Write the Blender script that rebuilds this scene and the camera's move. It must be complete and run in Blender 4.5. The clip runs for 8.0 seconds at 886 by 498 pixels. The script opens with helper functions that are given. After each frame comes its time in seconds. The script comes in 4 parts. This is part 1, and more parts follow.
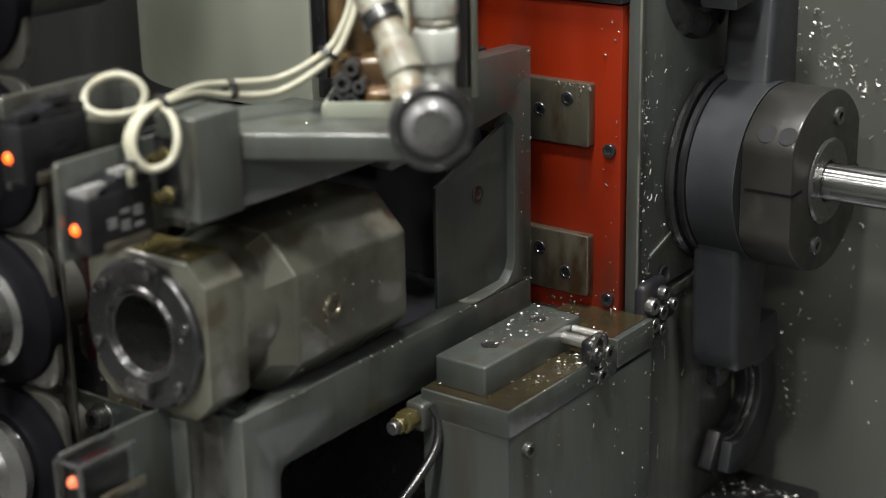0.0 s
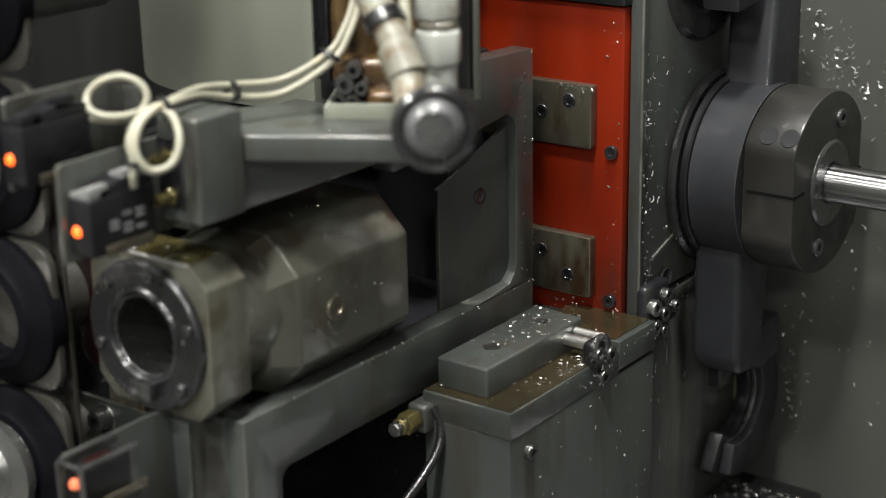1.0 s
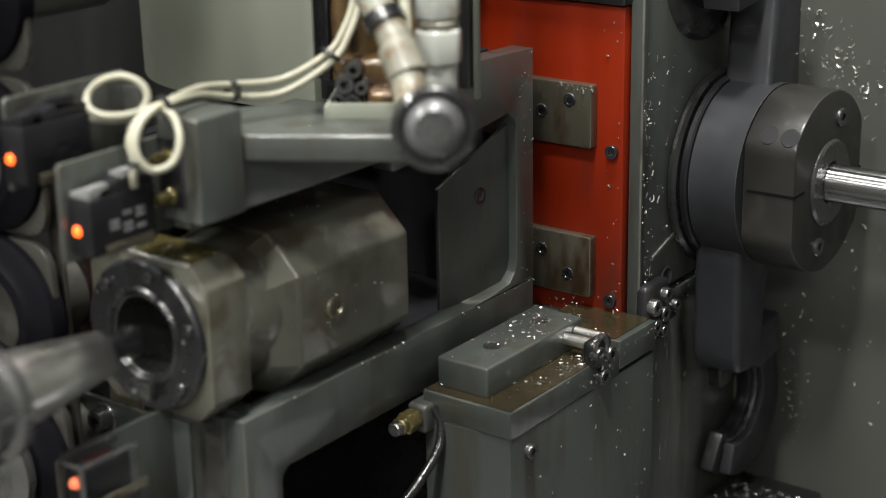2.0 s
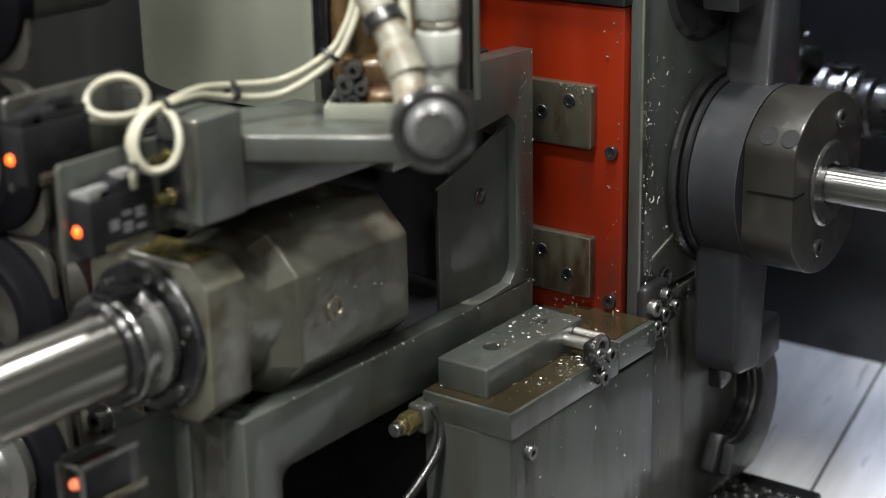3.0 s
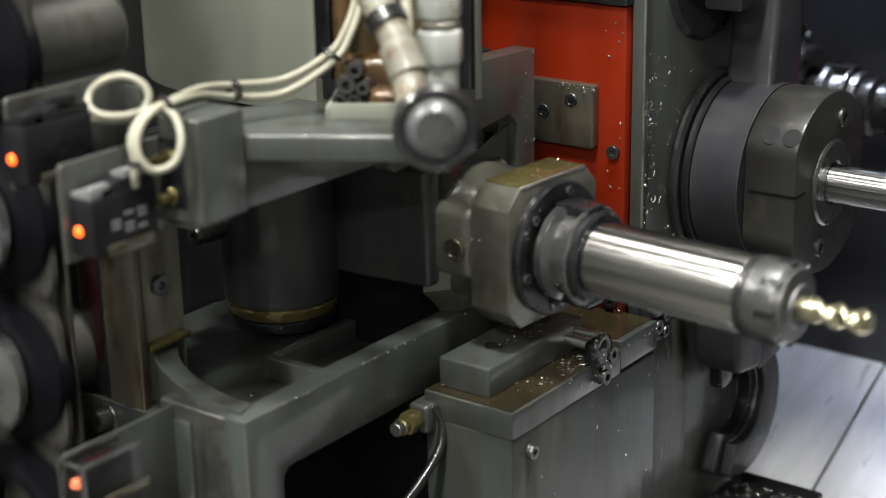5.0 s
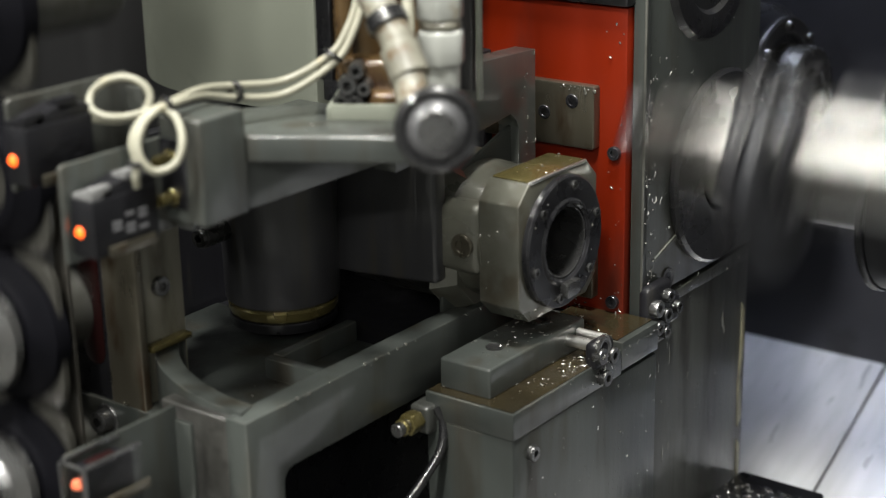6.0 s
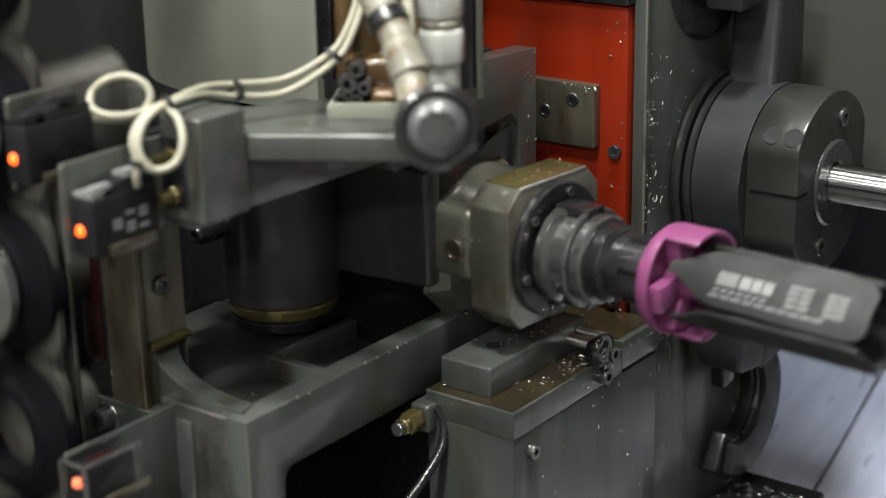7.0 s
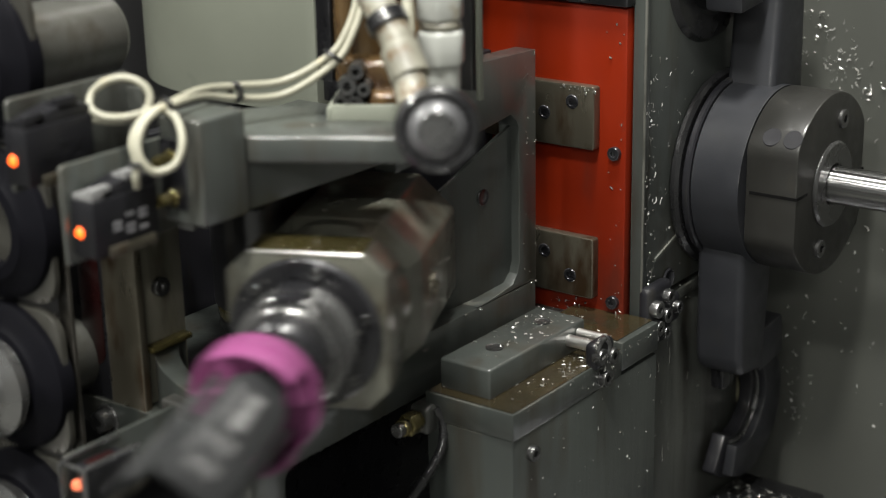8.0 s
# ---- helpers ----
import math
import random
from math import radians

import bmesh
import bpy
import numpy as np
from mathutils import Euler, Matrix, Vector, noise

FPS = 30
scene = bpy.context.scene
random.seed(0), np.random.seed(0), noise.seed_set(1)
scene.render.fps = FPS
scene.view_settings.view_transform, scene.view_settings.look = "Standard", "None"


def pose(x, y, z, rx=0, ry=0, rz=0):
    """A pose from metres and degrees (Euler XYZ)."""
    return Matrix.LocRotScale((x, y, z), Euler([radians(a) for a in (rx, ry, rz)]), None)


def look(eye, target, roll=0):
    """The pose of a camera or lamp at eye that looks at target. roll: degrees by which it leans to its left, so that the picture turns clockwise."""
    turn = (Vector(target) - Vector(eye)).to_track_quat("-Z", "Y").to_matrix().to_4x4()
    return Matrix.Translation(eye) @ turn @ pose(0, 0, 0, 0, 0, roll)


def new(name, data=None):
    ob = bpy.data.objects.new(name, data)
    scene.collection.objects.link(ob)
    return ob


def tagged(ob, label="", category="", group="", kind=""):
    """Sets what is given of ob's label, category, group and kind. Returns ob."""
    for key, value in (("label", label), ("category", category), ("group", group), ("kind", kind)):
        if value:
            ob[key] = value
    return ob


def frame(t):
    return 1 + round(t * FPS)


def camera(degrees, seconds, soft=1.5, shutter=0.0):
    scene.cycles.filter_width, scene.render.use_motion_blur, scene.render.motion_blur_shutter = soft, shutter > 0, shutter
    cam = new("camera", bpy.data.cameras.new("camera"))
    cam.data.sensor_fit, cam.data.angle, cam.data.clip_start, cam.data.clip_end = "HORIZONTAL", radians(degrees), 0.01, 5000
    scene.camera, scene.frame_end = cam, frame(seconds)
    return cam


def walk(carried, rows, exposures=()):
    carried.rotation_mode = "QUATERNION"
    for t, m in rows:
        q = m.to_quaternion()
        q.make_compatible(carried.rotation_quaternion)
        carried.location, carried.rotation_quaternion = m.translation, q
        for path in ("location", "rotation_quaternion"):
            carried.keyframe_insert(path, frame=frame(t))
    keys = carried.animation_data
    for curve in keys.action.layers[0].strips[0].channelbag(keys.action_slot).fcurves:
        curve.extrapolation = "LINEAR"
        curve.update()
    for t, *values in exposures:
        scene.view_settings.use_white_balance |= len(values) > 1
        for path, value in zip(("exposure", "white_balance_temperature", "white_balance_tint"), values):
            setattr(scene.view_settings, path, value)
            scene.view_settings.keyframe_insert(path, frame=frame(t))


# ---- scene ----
# ---------------------------------------------------------------- camera
cam = camera(30, 8.0, soft=1.1, shutter=0.7)
cam.data.dof.use_dof, cam.data.dof.focus_distance, cam.data.dof.aperture_fstop = True, 1.10, 5.0
EYE = Vector((0.7175, -0.7524, 1.6338))
AXIS = 1.300            # height of the tool axis


def aim(dx, dy):
    """The camera's pose on its stand; dx, dy: tiny drift of its aim, in milliradians."""
    a, b = radians(-37.1) - dx * 0.001, radians(18.6) - dy * 0.001
    way = Vector((math.sin(a) * math.cos(b), math.cos(a) * math.cos(b), -math.sin(b)))
    return look(EYE, EYE + way, -1.2)


walk(cam, [(t, aim(dx, dy)) for t, dx, dy in (
    (0.0, -1.30, -1.10), (0.5, -0.40, -0.15), (1.0, 0.0, 0.0), (1.5, 0.15, -0.35), (2.2, 0.1, -0.2), (3.0, 0.0, 0.15),
    (3.5, -0.35, 0.0), (4.0, 0.05, -0.15), (4.5, 0.50, -0.35), (5.2, 1.2, 0.0), (6.0, 1.65, 0.45), (6.5, 1.65, 0.1),
    (7.0, 1.95, -0.35), (7.5, 1.65, 0.1), (8.0, 1.70, 0.70))])

# ---------------------------------------------------------------- light
world = bpy.data.worlds.new("world")
scene.world = world
world.use_nodes = True
world.node_tree.nodes["Background"].inputs[0].default_value = (0.75, 0.85, 1.0, 1)
world.node_tree.nodes["Background"].inputs[1].default_value = 0.12
scene.view_settings.exposure = 0.0


def lamp(name, eye, target, w, h, watts, colour):
    d = bpy.data.lights.new(name, "AREA")
    d.shape, d.size, d.size_y, d.energy, d.color = "RECTANGLE", w, h, watts, colour
    ob = new(name, d)
    ob.matrix_world = look(eye, target)
    return ob


# ---------------------------------------------------------------- mesh tools (millimetres, turned into metres at the end)
MM = 0.001


def thing(name, label, category, at=(0, 0, 0), group="", kind=""):
    """An empty at the base of a thing, which parents its parts."""
    ob = new(name)
    ob.location = Vector(at) * MM
    ob.empty_display_size = 0.02
    return tagged(ob, label, category, group, kind)


def to_mesh(name, bm, material, angle=32):
    bmesh.ops.recalc_face_normals(bm, faces=bm.faces[:])
    bm.transform(Matrix.Scale(MM, 4))
    me = bpy.data.meshes.new(name)
    bm.to_mesh(me)
    bm.free()
    me.materials.append(material)
    for p in me.polygons:
        p.use_smooth = True
    me.set_sharp_from_angle(angle=radians(angle))
    return me


def part(name, bm, material, parent, label="", at=None, angle=32):
    ob = new(name, to_mesh(name, bm, material, angle))
    ob.parent = parent
    if at is not None:
        ob.location = Vector(at) * MM
    return tagged(ob, label)


def solid(name, bm, material, label, category, group="", kind="", at=None):
    ob = new(name, to_mesh(name, bm, material))
    if at is not None:
        ob.location = Vector(at) * MM
    return tagged(ob, label, category, group, kind)


def join(*bms):
    out = bmesh.new()
    for b in bms:
        me = bpy.data.meshes.new("tmp")
        b.to_mesh(me)
        b.free()
        out.from_mesh(me)
        bpy.data.meshes.remove(me)
    return out


def moved(bm, m):
    bm.transform(m)
    return bm


def shift(bm, x, y, z):
    return moved(bm, Matrix.Translation((x, y, z)))


def bevel(bm, w, seg=2, sharp=25):
    if w > 0:
        es = [e for e in bm.edges if len(e.link_faces) == 2 and e.calc_face_angle(0) > radians(sharp)]
        bmesh.ops.bevel(bm, geom=es, offset=w, segments=seg, affect="EDGES", profile=0.5, clamp_overlap=True)
    return bm


def box(x0, x1, y0, y1, z0, z1, w=1.0, seg=2):
    bm = bmesh.new()
    bmesh.ops.create_cube(bm, size=1)
    bm.transform(Matrix.Translation(((x0 + x1) / 2, (y0 + y1) / 2, (z0 + z1) / 2)) @ Matrix.Diagonal((x1 - x0, y1 - y0, z1 - z0, 1)))
    return bevel(bm, w, seg)


TURN = {"x": Matrix(((0, 0, 1, 0), (1, 0, 0, 0), (0, 1, 0, 0), (0, 0, 0, 1))),
        "y": Matrix(((1, 0, 0, 0), (0, 0, 1, 0), (0, 1, 0, 0), (0, 0, 0, 1))),
        "z": Matrix.Identity(4)}


def prism(pts, axis, a, b, w=1.0, seg=2, holes=()):
    """A polygon pulled along an axis from a to b. Its points: (y, z) for x, (x, z) for y, (x, y) for z. holes: more outlines, cut through."""
    bm = bmesh.new()
    loops = []
    for outline in (pts, *holes):
        vs = [bm.verts.new((p[0], p[1], a)) for p in outline]
        loops.append([bm.edges.new((vs[i], vs[(i + 1) % len(vs)])) for i in range(len(vs))])
    if holes:
        bmesh.ops.triangle_fill(bm, use_beauty=True, use_dissolve=True, edges=bm.edges[:], normal=(0, 0, 1))
    else:
        bm.faces.new([v for v in bm.verts])
    res = bmesh.ops.extrude_face_region(bm, geom=bm.faces[:])
    bmesh.ops.translate(bm, verts=[v for v in res["geom"] if isinstance(v, bmesh.types.BMVert)], vec=(0, 0, b - a))
    bm.transform(TURN[axis])
    bmesh.ops.recalc_face_normals(bm, faces=bm.faces[:])
    return bevel(bm, w, seg)


def lathe(profile, axis="z", at=(0, 0, 0), n=40, closed=False):
    """A profile of (radius, height) turned round an axis; closed: the profile is a ring."""
    bm = bmesh.new()
    rings = []
    for r, h in profile:
        if r < 1e-6:
            rings.append([bm.verts.new((0, 0, h))])
        else:
            rings.append([bm.verts.new((r * math.cos(2 * math.pi * i / n), r * math.sin(2 * math.pi * i / n), h)) for i in range(n)])
    pairs = list(zip(rings, rings[1:])) + ([(rings[-1], rings[0])] if closed else [])
    for p, q in pairs:
        for i in range(n):
            j = (i + 1) % n
            if len(p) == 1 and len(q) > 1:
                bm.faces.new((p[0], q[i], q[j]))
            elif len(q) == 1 and len(p) > 1:
                bm.faces.new((p[i], p[j], q[0]))
            elif len(p) > 1:
                bm.faces.new((p[i], p[j], q[j], q[i]))
    if not closed:
        for r in (rings[0], rings[-1]):
            if len(r) > 1:
                bm.faces.new(r)
    bm.transform(Matrix.Translation(at) @ TURN[axis])
    return bm


def cyl(r, a, b, axis="z", at=(0, 0, 0), w=0.6, n=36):
    """A cylinder with broken edges."""
    s = 1 if b > a else -1
    w = min(w, r * 0.5, abs(b - a) * 0.4)
    return lathe([(0, a), (r - w, a), (r, a + s * w), (r, b - s * w), (r - w, b), (0, b)], axis, at, n)


def tube_ring(r0, r1, a, b, axis="z", at=(0, 0, 0), w=0.6, n=44):
    return lathe([(r0 + w, a), (r1 - w, a), (r1, a + w), (r1, b - w), (r1 - w, b), (r0 + w, b), (r0, b - w), (r0, a + w)], axis, at, n, True)


def smooth_line(pts, k=8):
    ps = [Vector(p) for p in pts]
    ps = [2 * ps[0] - ps[1]] + ps + [2 * ps[-1] - ps[-2]]
    out = []
    for i in range(1, len(ps) - 2):
        p0, p1, p2, p3 = ps[i - 1:i + 3]
        for j in range(k):
            t = j / k
            out.append(0.5 * ((2 * p1) + (p2 - p0) * t + (2 * p0 - 5 * p1 + 4 * p2 - p3) * t * t + (3 * p1 - p0 - 3 * p2 + p3) * t ** 3))
    return out + [ps[-2]]


def tube(pts, r, n=12, k=8):
    """A round cable along smooth points."""
    line = smooth_line(pts, k)
    bm = bmesh.new()
    rings = []
    up = Vector((0.2, 0.3, 1)).normalized()
    for i, p in enumerate(line):
        d = (line[min(i + 1, len(line) - 1)] - line[max(i - 1, 0)]).normalized()
        u = (up - d * up.dot(d)).normalized()
        up = u
        v = d.cross(u)
        rings.append([bm.verts.new(p + r * (math.cos(2 * math.pi * j / n) * u + math.sin(2 * math.pi * j / n) * v)) for j in range(n)])
    for p, q in zip(rings, rings[1:]):
        for j in range(n):
            bm.faces.new((p[j], p[(j + 1) % n], q[(j + 1) % n], q[j]))
    bm.faces.new(rings[0])
    bm.faces.new(rings[-1])
    return bm


def hex_socket(r, h, axis, at, depth=None):
    """A socket-head screw: a round head with a hexagonal hole."""
    n = 24
    bm = bmesh.new()
    s = r * 0.5
    ring = lambda rad, z: [bm.verts.new((rad * math.cos(2 * math.pi * i / n), rad * math.sin(2 * math.pi * i / n), z)) for i in range(n)]

    def hexa(z):
        out = []
        for i in range(n):
            a = 2 * math.pi * i / n
            k = math.cos(math.pi / 6) / math.cos((a % (math.pi / 3)) - math.pi / 6)
            out.append(bm.verts.new((s * k * math.cos(a), s * k * math.sin(a), z)))
        return out
    loops = [ring(r, 0), ring(r, h * 0.85), ring(r * 0.93, h), hexa(h), hexa(h * 0.3)]
    for p, q in zip(loops, loops[1:]):
        for i in range(n):
            bm.faces.new((p[i], p[(i + 1) % n], q[(i + 1) % n], q[i]))
    bm.faces.new(loops[-1])
    bm.faces.new(loops[0])
    flip = Matrix.Scale(-1, 4, (0, 0, 1)) if axis[0] == "-" else Matrix.Identity(4)
    bm.transform(Matrix.Translation(at) @ TURN[axis[-1]] @ flip)
    return bm


def arc(cx, cy, r, a0, a1, n=8):
    return [(cx + r * math.cos(radians(a0 + (a1 - a0) * i / n)), cy + r * math.sin(radians(a0 + (a1 - a0) * i / n))) for i in range(n + 1)]


def rounded(x0, x1, y0, y1, r, n=5):
    return arc(x1 - r, y0 + r, r, -90, 0, n) + arc(x1 - r, y1 - r, r, 0, 90, n) + arc(x0 + r, y1 - r, r, 90, 180, n) + arc(x0 + r, y0 + r, r, 180, 270, n)

# ---------------------------------------------------------------- materials
def material(name, colour, rough=0.5, metal=0.0, dark=0.6, scale=60, grain=900, bump=0.15, coat=0.0, stain=None, stain_at=0.62, streak=(1, 1, 1), spec=0.5, edge=None, wet=0.0, drops=0.0):
    """A surface with blotches at two scales, oil stains, uneven gloss and fine relief."""
    m = bpy.data.materials.new(name)
    m.use_nodes = True
    nt = m.node_tree
    b = nt.nodes["Principled BSDF"]
    N = nt.nodes.new
    L = nt.links.new
    tc = N("ShaderNodeTexCoord")
    mp = N("ShaderNodeMapping")
    mp.inputs["Scale"].default_value = streak
    L(tc.outputs["Object"], mp.inputs["Vector"])
    big, fine, mid = N("ShaderNodeTexNoise"), N("ShaderNodeTexNoise"), N("ShaderNodeTexNoise")
    for node, s, d in ((big, scale * 0.35, 5), (mid, scale, 6), (fine, grain, 3)):
        node.inputs["Scale"].default_value, node.inputs["Detail"].default_value = s, d
        L(mp.outputs[0], node.inputs["Vector"])
    r1 = N("ShaderNodeValToRGB")
    r1.color_ramp.elements[0].position, r1.color_ramp.elements[1].position = 0.32, 0.68
    r1.color_ramp.elements[0].color = (*[c * dark for c in colour], 1)
    r1.color_ramp.elements[1].color = (*colour, 1)
    L(big.outputs["Fac"], r1.inputs[0])
    r2 = N("ShaderNodeValToRGB")
    r2.color_ramp.elements[0].position, r2.color_ramp.elements[1].position = stain_at, min(1, stain_at + 0.16)
    r2.color_ramp.elements[0].color, r2.color_ramp.elements[1].color = (0, 0, 0, 1), (1, 1, 1, 1)
    L(mid.outputs["Fac"], r2.inputs[0])
    mix = N("ShaderNodeMix")
    mix.data_type = "RGBA"
    mix.inputs["B"].default_value = (*(stain or [c * dark * 0.6 for c in colour]), 1)
    L(r2.outputs[0], mix.inputs["Factor"])
    L(r1.outputs[0], mix.inputs["A"])
    if edge:
        # paint rubbed off along the edges
        bv, geo, dot = N("ShaderNodeBevel"), N("ShaderNodeNewGeometry"), N("ShaderNodeVectorMath")
        bv.samples, bv.inputs["Radius"].default_value, dot.operation = 4, 0.0016, "DOT_PRODUCT"
        L(bv.outputs[0], dot.inputs[0])
        L(geo.outputs["Normal"], dot.inputs[1])
        rim = N("ShaderNodeMapRange")
        rim.inputs["From Min"].default_value, rim.inputs["From Max"].default_value = 0.985, 0.90
        L(dot.outputs["Value"], rim.inputs["Value"])
        gap, worn, rub = N("ShaderNodeMapRange"), N("ShaderNodeMath"), N("ShaderNodeMix")
        gap.inputs["From Min"].default_value, gap.inputs["From Max"].default_value = 0.44, 0.62
        L(mid.outputs["Fac"], gap.inputs["Value"])
        worn.operation, rub.data_type = "MULTIPLY", "RGBA"
        L(rim.outputs[0], worn.inputs[0])
        L(gap.outputs[0], worn.inputs[1])
        rub.inputs["B"].default_value = (*edge, 1)
        L(worn.outputs[0], rub.inputs["Factor"])
        L(mix.outputs["Result"], rub.inputs["A"])
        L(rub.outputs["Result"], b.inputs["Base Color"])
    else:
        L(mix.outputs["Result"], b.inputs["Base Color"])
    mr = N("ShaderNodeMapRange")
    mr.inputs["From Min"].default_value, mr.inputs["From Max"].default_value = 0.3, 0.7
    mr.inputs["To Min"].default_value, mr.inputs["To Max"].default_value = max(0.03, rough * 0.7), min(1, rough * 1.3)
    L(mid.outputs["Fac"], mr.inputs["Value"])
    L(mr.outputs[0], b.inputs["Roughness"])
    bp = N("ShaderNodeBump")
    bp.inputs["Strength"].default_value, bp.inputs["Distance"].default_value = bump, 0.0006
    L(fine.outputs["Fac"], bp.inputs["Height"])
    L(bp.outputs[0], b.inputs["Normal"])
    if wet:
        # an uneven film of oil over the surface
        film = N("ShaderNodeBump")
        film.inputs["Strength"].default_value, film.inputs["Distance"].default_value = wet, 0.004
        run = N("ShaderNodeTexNoise")
        run.inputs["Scale"].default_value, run.inputs["Detail"].default_value = 70, 4
        L(mp.outputs[0], run.inputs["Vector"])
        if drops:
            # beads of oil
            vor, cut, both = N("ShaderNodeTexVoronoi"), N("ShaderNodeMapRange"), N("ShaderNodeMath")
            vor.inputs["Scale"].default_value = drops
            cut.inputs["From Min"].default_value, cut.inputs["From Max"].default_value = 0.0, 0.22
            cut.inputs["To Min"].default_value, cut.inputs["To Max"].default_value = 0.5, 0.0
            L(tc.outputs["Object"], vor.inputs["Vector"])
            L(vor.outputs["Distance"], cut.inputs["Value"])
            both.operation = "ADD"
            L(cut.outputs[0], both.inputs[0])
            L(run.outputs["Fac"], both.inputs[1])
            L(both.outputs[0], film.inputs["Height"])
        else:
            L(run.outputs["Fac"], film.inputs["Height"])
        L(film.outputs[0], b.inputs["Coat Normal"])
    b.inputs["Metallic"].default_value = metal
    b.inputs["Coat Weight"].default_value = coat
    b.inputs["Coat Roughness"].default_value = 0.04 if coat >= 1 else 0.13
    b.inputs["Specular IOR Level"].default_value = spec
    return m


def glow(name, colour, strength):
    m = bpy.data.materials.new(name)
    m.use_nodes = True
    b = m.node_tree.nodes["Principled BSDF"]
    b.inputs["Base Color"].default_value = (*colour, 1)
    b.inputs["Emission Color"].default_value = (*colour, 1)
    b.inputs["Emission Strength"].default_value = strength
    return m


RUB = (0.15, 0.15, 0.13)
GREY = material("grey machine paint", (0.060, 0.067, 0.062), 0.42, 0, 0.55, 40, 300, 0.14, 0.7, stain=(0.034, 0.031, 0.023), stain_at=0.52, streak=(1, 1, 0.18), edge=RUB, wet=0.12, drops=260)
DARK = material("dark oily casting", (0.036, 0.036, 0.037), 0.36, 0.1, 0.5, 45, 500, 0.16, 0.6, stain=(0.028, 0.025, 0.019), streak=(1, 1, 0.2), edge=(0.12, 0.12, 0.12), wet=0.3)
WALLOIL = material("black oily casting", (0.050, 0.050, 0.054), 0.42, 0, 0.4, 60, 500, 0.16, 0.6, stain=(0.048, 0.043, 0.033), stain_at=0.54, streak=(1, 1, 0.10), wet=0.4)
ARMSTEEL = material("dark blue grey steel", (0.024, 0.025, 0.029), 0.48, 0.0, 0.6, 40, 700, 0.10, 0.22, stain=(0.017, 0.017, 0.017), edge=(0.07, 0.07, 0.07), wet=0.25, spec=0.25)
HEADPAINT = material("olive grey machined iron", (0.122, 0.122, 0.098), 0.36, 0.2, 0.55, 35, 600, 0.12, 0.9, stain=(0.055, 0.046, 0.030), stain_at=0.5, edge=(0.17, 0.165, 0.14), wet=0.25, drops=300)
BLACKSTEEL = material("blackened steel", (0.021, 0.021, 0.024), 0.30, 0.4, 0.6, 60, 800, 0.1, 0.4, edge=(0.10, 0.10, 0.11), wet=0.2)
GREYSTEEL = material("oiled grey steel", (0.12, 0.12, 0.12), 0.26, 0.8, 0.7, 60, 800, 0.1, 0.3, stain=(0.05, 0.045, 0.04))
CLAMP = material("olive oily steel", (0.023, 0.0225, 0.0205), 0.48, 0.0, 0.6, 45, 700, 0.12, 0.22, stain=(0.028, 0.026, 0.021), edge=(0.06, 0.06, 0.055), wet=0.12, spec=0.25)
BASEPAINT = material("dark green grey paint", (0.044, 0.050, 0.046), 0.42, 0, 0.6, 40, 300, 0.14, 0.7, stain=(0.026, 0.024, 0.018), stain_at=0.52, streak=(1, 1, 0.15), edge=RUB, wet=0.25, drops=260)
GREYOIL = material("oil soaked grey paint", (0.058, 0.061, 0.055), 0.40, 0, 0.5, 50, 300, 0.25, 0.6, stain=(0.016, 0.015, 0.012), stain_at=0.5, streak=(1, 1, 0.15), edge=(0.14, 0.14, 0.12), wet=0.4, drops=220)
ROD = material("polished steel rod", (0.36, 0.36, 0.36), 0.2, 1.0, 0.92, 30, 1200, 0.0)
POLISHED = material("polished steel", (0.37, 0.365, 0.345), 0.24, 1.0, 0.92, 30, 1200, 0.0, 0.0, stain=(0.32, 0.315, 0.295))
BACKWALL = material("dark blue grey sheet", (0.045, 0.046, 0.058), 0.5, 0, 0.6, 12, 300, 0.1, 0.2)
RUBBED = material("rubbed bare metal", (0.30, 0.30, 0.27), 0.35, 0.5, 0.4, 60, 700, 0.15, 0.3, stain=(0.07, 0.07, 0.06), stain_at=0.5, streak=(1, 1, 0.3))
PRIMER = material("yellowish primer", (0.30, 0.28, 0.19), 0.5, 0, 0.6, 60, 700, 0.1, 0.2, stain=(0.12, 0.11, 0.08), stain_at=0.54)
CAST = material("rough oily cast iron", (0.060, 0.059, 0.054), 0.42, 0.1, 0.5, 70, 110, 1.0, 0.5, stain=(0.018, 0.017, 0.015), stain_at=0.5, wet=0.6)
BACKING = material("grey brown oily sheet", (0.042, 0.039, 0.033), 0.40, 0.2, 0.55, 50, 500, 0.12, 0.4, stain=(0.022, 0.019, 0.014), edge=(0.12, 0.11, 0.10), wet=0.2)
# near-black: oily iron, and shade painted into the hollow and gaps
OILSHADE = material("black oily iron and painted shade", (0.014, 0.014, 0.017), 0.45, 0, 0.5, 50, 400, 0.2, 0.3, stain=(0.03, 0.028, 0.022), stain_at=0.6, streak=(1, 1, 0.15), wet=0.3, spec=0.25)
OLIVE = material("worn olive steel", (0.32, 0.305, 0.245), 0.42, 0.2, 0.6, 40, 500, 0.12, 0.3, stain=(0.09, 0.08, 0.055), stain_at=0.54, streak=(1, 1, 0.3), wet=0.2)
PALEPOT = material("dull grey pot steel", (0.10, 0.10, 0.09), 0.4, 0.4, 0.6, 50, 500, 0.1, 0.3, stain=(0.06, 0.055, 0.045), stain_at=0.52, wet=0.3)
# flat black that stands in for the shade inside slits and the bore
HOLE = material("black painted shade of gaps", (0.004, 0.004, 0.004), 0.8, 0, 0.8, 60, 500, 0.0, spec=0.1)
